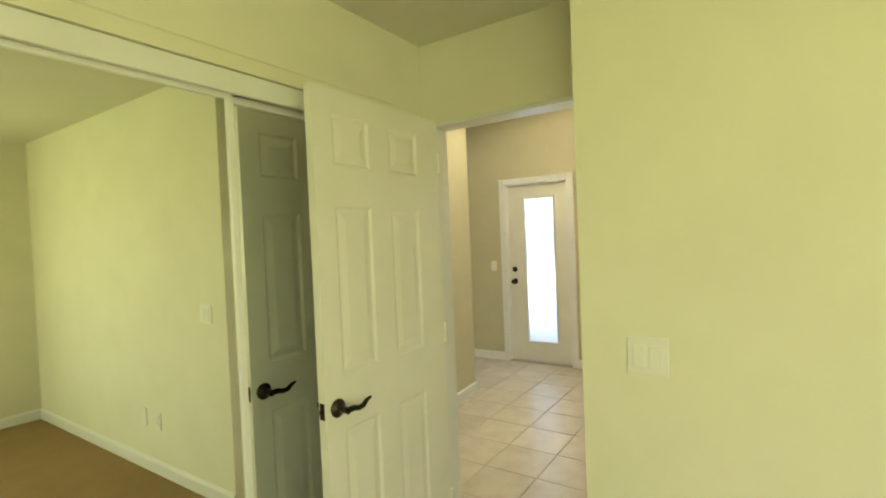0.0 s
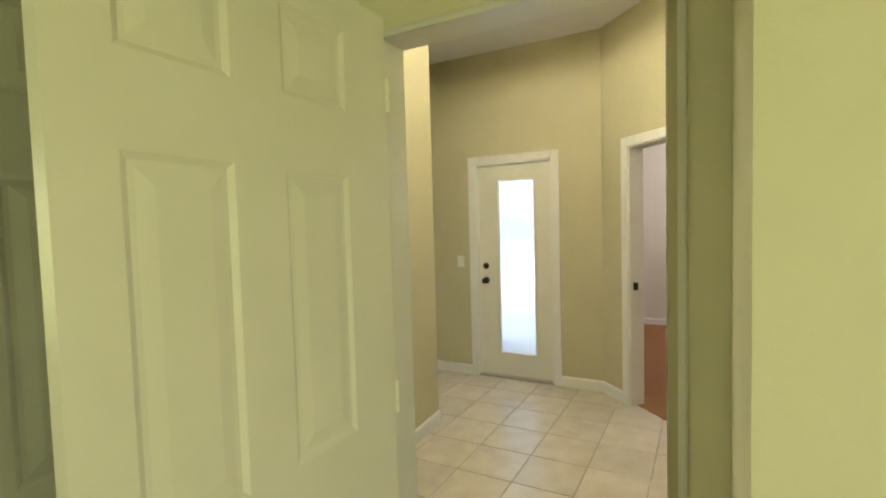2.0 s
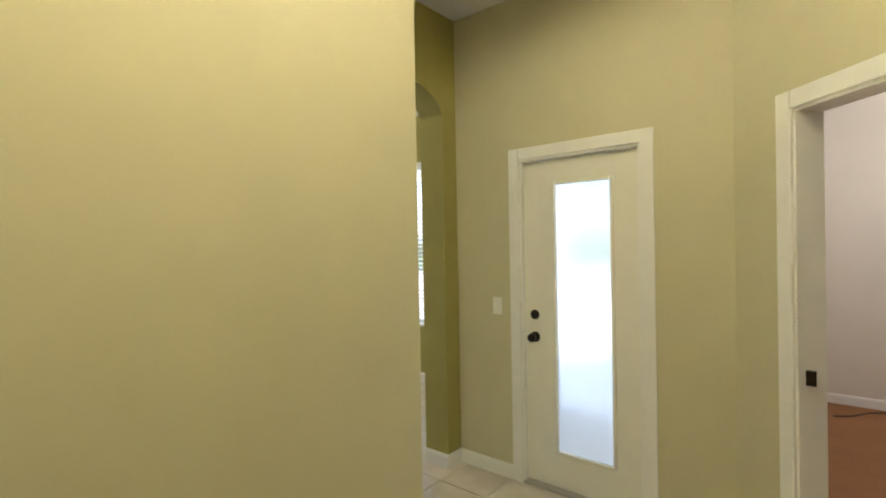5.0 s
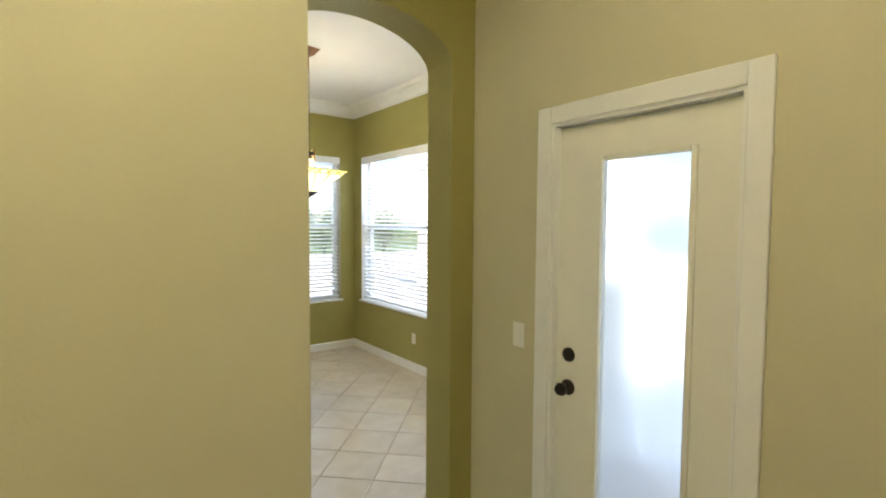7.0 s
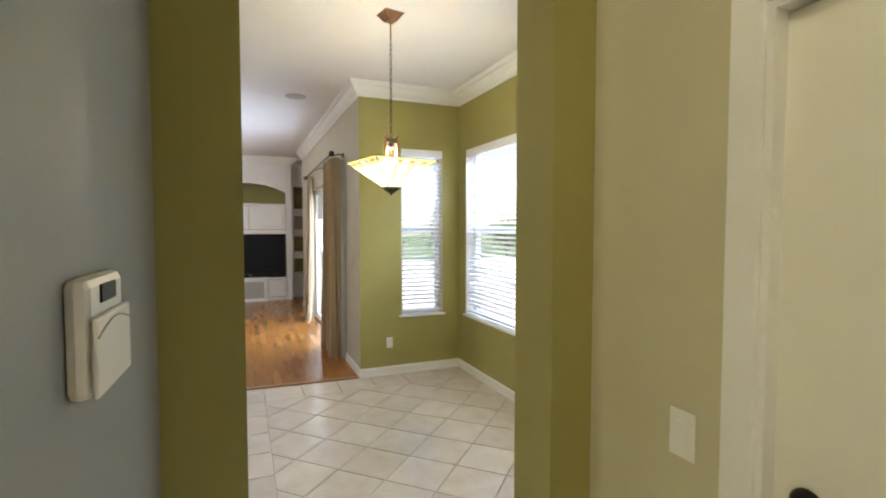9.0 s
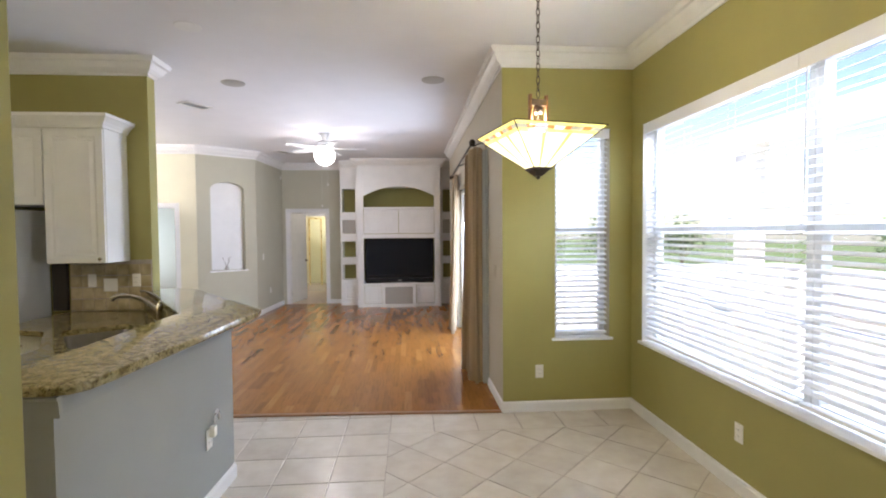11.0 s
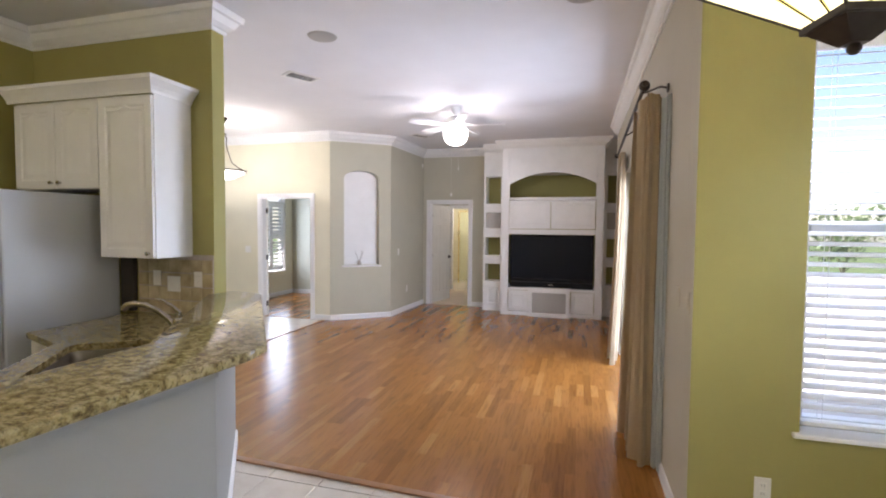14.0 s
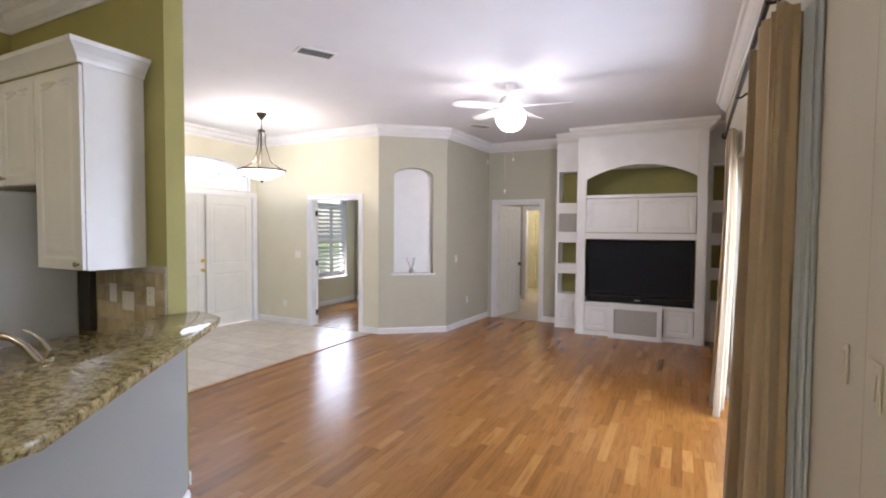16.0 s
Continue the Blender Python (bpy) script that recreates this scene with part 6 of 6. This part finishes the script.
fridge = thing("refrigerator", (-4.2, 4.4, 0), "white refrigerator with a textured side panel", "refrigerator")
boxed("body", fridge, -4.58, -3.74, 3.98, 4.76, 0.03, 1.78, "fridge_white", 0.012)
boxed("freezer_door", fridge, -4.58, -4.26, 3.90, 3.975, 0.06, 1.77, "fridge_white", 0.015)
boxed("door", fridge, -4.25, -3.742, 3.90, 3.975, 0.06, 1.77, "fridge_white", 0.015)
for x in (-4.29, -4.22):
    bm = bmesh.new()
    sweep(bm, [(x, 3.895, 0.7), (x, 3.85, 0.74), (x, 3.85, 1.46), (x, 3.895, 1.5)], 0.012, 8)
    part("handle", bm, "fridge_white", fridge)
for x in (-4.51, -3.81):
    for y in (4.05, 4.7):
        bm = bmesh.new()
        tube(bm, (x, y, 0), (x, y, 0.031), 0.02)
        part("foot", bm, "rubber", fridge)

# backsplash of tumbled stone tiles
splash = thing("wall_tiling", (-3.3, 4.805, 0.9), "tumbled beige stone tile backsplash", "backsplash")
boxed("grout_bed", splash, -3.612, -2.918, 4.803, 4.8085, 0.902, 1.350, "grout", 0)
tmp = box(bmesh.new(), -0.0475, 0.0475, 0, 0.006, -0.0475, 0.0475, 0.003)
tile_me = finish(tmp, "stone_tile", "splash_tile")
for r in range(4):
    for c in range(7):
        o = new("stone_tile", tile_me)
        o.parent = splash
        o.matrix_basis = Matrix.Translation((-3.56 + c * 0.0985 + 3.3, -0.008, 0.055 + r * 0.103))
# added dark sheet: the shade on the wall between fridge and tiles
bm = bmesh.new()
box(bm, -3.735, -3.617, 4.76, 4.8, 0.912, 1.345, 0.003)
single("filler_panel", bm, "dark_gap", "dark sheet standing for shade between the refrigerator and the stone backsplash", "panel")
wall_plate("light_switch", (-3.42, 4.796, 1.17), (0, -1), 1, "switch", "almond rocker switch on the stone backsplash", "light switch")
wall_plate("light_switch", (-3.265, 4.796, 1.13), (0, -1), 2, "switch", "white double rocker switch on the stone backsplash", "light switch")
wall_plate("wall_outlet", (-3.045, 4.796, 1.17), (0, -1), 1, "outlet", "white outlet on the stone backsplash", "outlet")
wall_plate("wall_outlet", (-1.788, 3.16, 0.40), (1, -0.045), 1, "outlet", "white outlet on the half wall with a plug-in", "outlet")
pl = Vector((-1.76, 3.17, 0.49))
root = thing("night_light", pl, "silver leaf-shaped plug-in night light", "night light")
bm = bmesh.new()
box(bm, -1.781, -1.75, 3.15, 3.19, 0.41, 0.47, 0.005)
part("plug", bm, "plastic_white", root)
for k in range(7):
    a = radians(-70 + k * 24)
    bm = bmesh.new()
    ball(bm, pl + Vector((0.015, math.sin(a) * 0.035, 0.01 + math.cos(a) * 0.05)), 0.018, (0.35, 0.8, 1.0), seg=10)
    part("petal", bm, "steel", root, smooth=True)

# ---- back bathroom ----
root = thing("shower_screen", (-3.2, 15.0, 0), "framed glass shower screen in the yellow bathroom", "shower")
for x in (-3.6, -3.25, -2.9):
    boxed("post", root, x - 0.015, x + 0.015, 14.98, 15.01, 0.0, 2.0, "brass", 0.003)
boxed("rail", root, -3.6, -2.9, 14.98, 15.01, 2.001, 2.03, "brass", 0.003)
for x in (-3.58, -3.23):
    boxed("glass_panel", root, x, x + 0.32, 14.992, 14.998, 0.03, 1.99, "shower_glass", 0)

# ---- patio and garden ----
for x, y in ((5.2, 4.0), (5.2, 8.2), (5.2, 0.2)):
    root = thing("patio_column", (x, y, -0.03), "white square stucco patio column", "column", group="patio columns")
    boxed("shaft", root, x - 0.16, x + 0.16, y - 0.16, y + 0.16, -0.03, 3.0, "stucco", 0.01)
    boxed("base", root, x - 0.2, x + 0.2, y - 0.2, y + 0.2, -0.03, 0.12, "stucco", 0.01)
    boxed("capital", root, x - 0.2, x + 0.2, y - 0.2, y + 0.2, 2.88, 3.0, "stucco", 0.01)
bm = bmesh.new()
box(bm, 5.0, 5.4, -0.2, 9.0, 3.0, 3.3, 0.01)
single("patio_beam", bm, "stucco", "white stucco beam on the patio columns", "beam", kind="structure")
bm = bmesh.new()
box(bm, 7.0, 10.5, 4.5, 8.5, -0.03, 0.42, 0.05)
single("raised_deck", bm, "concrete", "low pale concrete spa deck in the garden", "deck", kind="structure")


def leafy(bm, centre, radius, n, rnd, size):
    for _ in range(n):
        d = Vector((rnd.gauss(0, 1), rnd.gauss(0, 1), rnd.gauss(0, 0.8))).normalized()
        p = Vector(centre) + Vector((d.x * radius[0], d.y * radius[1], d.z * radius[2])) * (0.55 + 0.5 * rnd.random())
        u = Vector((rnd.gauss(0, 1), rnd.gauss(0, 1), rnd.gauss(0, 1))).normalized()
        w = u.orthogonal().normalized()
        s = size * rnd.uniform(0.6, 1.3)
        q = [bm.verts.new(p + o) for o in (u * s, w * s * 0.45 + u * s * 0.1, -u * s, -w * s * 0.45 + u * s * 0.1)]
        bm.faces.new(q)


def shrub(x, y, r, h, seed):
    rnd = random.Random(seed)
    root = thing("shrub", (x, y, -0.14), "dense green garden shrub", "shrub", group="garden shrubs")
    bm = bmesh.new()
    for k in range(5):
        a = rnd.uniform(0, math.tau)
        tube(bm, (x, y, -0.16), (x + math.cos(a) * r * 0.5, y + math.sin(a) * r * 0.5, h * 0.6), 0.025, 0.008, 6)
    part("stem", bm, "bark", root)
    bm = bmesh.new()
    for k in range(9):
        leafy(bm, (x + rnd.uniform(-0.6, 0.6) * r, y + rnd.uniform(-0.6, 0.6) * r, h * rnd.uniform(0.3, 0.8)), (r * 0.5, r * 0.5, h * 0.3), 130, rnd, 0.11)
    part("foliage", bm, "leaf", root)


def tree(x, y, h, seed):
    rnd = random.Random(seed)
    root = thing("tree", (x, y, -0.14), "broad green shade tree behind the patio", "tree", group="garden trees")
    bm = bmesh.new()
    sweep(bm, [(x, y, -0.2), (x + 0.05, y, h * 0.2), (x - 0.05, y + 0.1, h * 0.45), (x, y, h * 0.7)], [0.2, 0.16, 0.12, 0.05], 9)
    tips = []
    for k in range(9):
        a, z = k * 2.4 + rnd.uniform(-0.3, 0.3), h * rnd.uniform(0.35, 0.62)
        e = (x + math.cos(a) * h * 0.27, y + math.sin(a) * h * 0.27, z + h * rnd.uniform(0.12, 0.3))
        sweep(bm, [(x, y, z), ((x + e[0]) / 2, (y + e[1]) / 2, z + 0.05 * h), e], [0.07, 0.045, 0.015], 6)
        tips.append(e)
    part("trunk", bm, "bark", root)
    bm = bmesh.new()
    for e in tips + [(x, y, h * 0.8), (x, y, h * 0.92)]:
        for k in range(3):
            leafy(bm, [c + rnd.uniform(-0.08, 0.08) * h for c in e], (h * 0.11, h * 0.11, h * 0.09), 170, rnd, 0.14)
    part("crown", bm, "leaf", root)


for i, (x, y, r, h) in enumerate(((17.6, -2, 1.3, 2.4), (18.0, 1.0, 1.5, 2.8), (17.8, 4, 1.3, 2.3), (18.2, 7, 1.5, 2.8), (18, 10, 1.4, 2.4), (17.8, 13, 1.4, 2.6), (17.5, 16, 1.4, 2.3), (12.5, 22.6, 1.4, 2.6), (9, 22.8, 1.4, 2.4), (5.5, 22.6, 1.4, 2.7), (2.2, 22.8, 1.4, 2.4))):
    shrub(x, y, r, h, 20 + i)
for i, (x, y, h) in enumerate(((22, 1, 8), (23, 8, 9), (22, 15, 8.5), (-16, 8, 8), (-15, 13, 7))):
    tree(x, y, h, 60 + i)

# ---- floor pieces ----
P = 0.352
TM = {}


def tile_mesh(kind):
    if kind not in TM:
        s = (P - 0.006) / 2
        bm = bmesh.new()
        box(bm, -s, s, -s, s, -0.0058, 0.0, 0.0)
        top = [e for e in bm.edges if all(abs(v.co.z) < 1e-6 for v in e.verts)]
        bmesh.ops.bevel(bm, geom=top, offset=0.0025, segments=1, affect="EDGES")
        if kind == 45:
            bm.transform(Matrix.Rotation(radians(45), 4, "Z"))
        TM[kind] = finish(bm, "tile", "tile")
    return TM[kind]


def cut_tile(ring_box, centre, turn_deg, parent):
    """A tile trimmed to a rectangle on plan."""
    x0, x1, y0, y1 = ring_box
    s = (P - 0.006) / 2
    bm = bmesh.new()
    box(bm, -s, s, -s, s, -0.0058, 0.0)
    bm.transform(Matrix.Translation((centre[0], centre[1], 0)) @ Matrix.Rotation(radians(turn_deg), 4, "Z"))
    for co, no in (((x0, 0, 0), (-1, 0, 0)), ((x1, 0, 0), (1, 0, 0)), ((0, y0, 0), (0, -1, 0)), ((0, y1, 0), (0, 1, 0))):
        geo = bm.verts[:] + bm.edges[:] + bm.faces[:]
        r = bmesh.ops.bisect_plane(bm, geom=geo, plane_co=co, plane_no=no, clear_outer=True)
        es = [e for e in r["geom_cut"] if isinstance(e, bmesh.types.BMEdge)]
        if es:
            bmesh.ops.holes_fill(bm, edges=es)
    if len(bm.faces) < 4:
        bm.free()
        return
    part("tile", bm, "tile", parent)


def lay(parent, x0, x1, y0, y1, ox, oy, deg=0):
    """Lays tiles over a rectangle, with a joint crossing at (ox, oy)."""
    c, s = math.cos(radians(deg)), math.sin(radians(deg))
    base = parent.matrix_basis.translation
    R = int(max(x1 - x0, y1 - y0) / P) + 14
    for i in range(-R, R):
        for j in range(-R, R):
            u, v = (i + 0.5) * P, (j + 0.5) * P
            x, y = ox + u * c - v * s, oy + u * s + v * c
            reach = P / 2 * (abs(c) + abs(s)) - 0.004
            if x + reach <= x0 or x - reach >= x1 or y + reach <= y0 or y - reach >= y1:
                continue
            if x - reach >= x0 and x + reach <= x1 and y - reach >= y0 and y + reach <= y1:
                o = new("tile", tile_mesh(deg))
                o.parent = parent
                o.matrix_basis = Matrix.Translation((x - base.x, y - base.y, -base.z))
            else:
                cut_tile((x0 + 0.002, x1 - 0.002, y0 + 0.002, y1 - 0.002), (x, y), deg, parent)


lay(floor_tile, -2.93, -1.362, -1.775, 0.785, -1.01, -0.53)
lay(floor_tile, -1.362, -0.005, -2.19, 0.785, -1.01, -0.53)
lay(floor_tile, -2.99, -0.80, 0.79, 4.60, -0.80, 4.08)
lay(floor_tile, -0.80, 1.316, 4.08, 4.48, -0.80, 4.08)
lay(floor_tile, -0.80, 1.316, 0.79, 4.08, -0.405, 4.08, 45)
lay(floor_foyer, -6.83, -4.46, 6.2, 9.03, -4.46, 9.0)
bm = bmesh.new()
for x in np.arange(-6.8, -4.5, P):
    for y in np.arange(4.95, 6.15, P):
        box(bm, x, min(x + P - 0.006, -4.46), y, min(y + P - 0.006, 6.198), -0.0058, 0)
part("tile_field", bm, "tile", floor_foyer)["kind"] = "stuff"
bm = bmesh.new()
for x in np.arange(-6.8, -3.05, P):
    for y in np.arange(0.0, 4.6, P):
        box(bm, x, x + P - 0.006, y, y + P - 0.006, -0.0058, 0)
part("tile_field", bm, "tile", floor_kitchen)["kind"] = "stuff"

# oak strips, run along the living room
rnd = random.Random(5)
LENS = (0.34, 0.46, 0.58, 0.74)
WID = 0.0665
SM = {}
for L in LENS:
    bm = bmesh.new()
    box(bm, -WID / 2 + 0.0002, WID / 2 - 0.0002, -L / 2 + 0.0002, L / 2 - 0.0002, -0.0115, 0.0)
    SM[L] = finish(bm, "plank", "oak")
base = floor_wood.matrix_basis.translation
rest = bmesh.new()
made = 0
x = -4.41 + WID / 2
while x < 0.5:
    edge = 4.47 + EDGE * (0.155 - x) if x > -2.85 else 4.49
    y = edge - rnd.uniform(0, 0.5)
    while y < 11.2:
        L = rnd.choice(LENS)
        c = y + L / 2
        if y < edge or c + L / 2 > 11.2:
            if y + L > edge + 0.01:
                box(rest, x - WID / 2 + 0.0002, x + WID / 2 - 0.0002, max(y, edge), min(y + L, 11.19) - 0.0004, -0.0115, 0.003)
        elif c < 6.6 and x > -2.9 and made < 300:
            o = new("plank", SM[L])
            o.parent = floor_wood
            o.matrix_basis = Matrix.Translation((x - base.x, c - base.y, 0.003 - base.z))
            made += 1
        else:
            box(rest, x - WID / 2 + 0.0002, x + WID / 2 - 0.0002, y, y + L - 0.0004, -0.0115, 0.003)
        y += L
    x += WID
part("plank_field", rest, "oak", floor_wood)["kind"] = "stuff"
rest = bmesh.new()
for i in range(37):
    y = 9.06 - rnd.uniform(0, 0.5)
    while y < 11.7:
        L = rnd.choice(LENS)
        if y + L > 9.06:
            box(rest, -6.8498 + i * WID, -6.8502 + (i + 1) * WID, max(y, 9.05), min(y + L, 11.8) - 0.0004, -0.0115, 0.0)
        y += L
part("plank_field", rest, "oak", floor_study)["kind"] = "stuff"
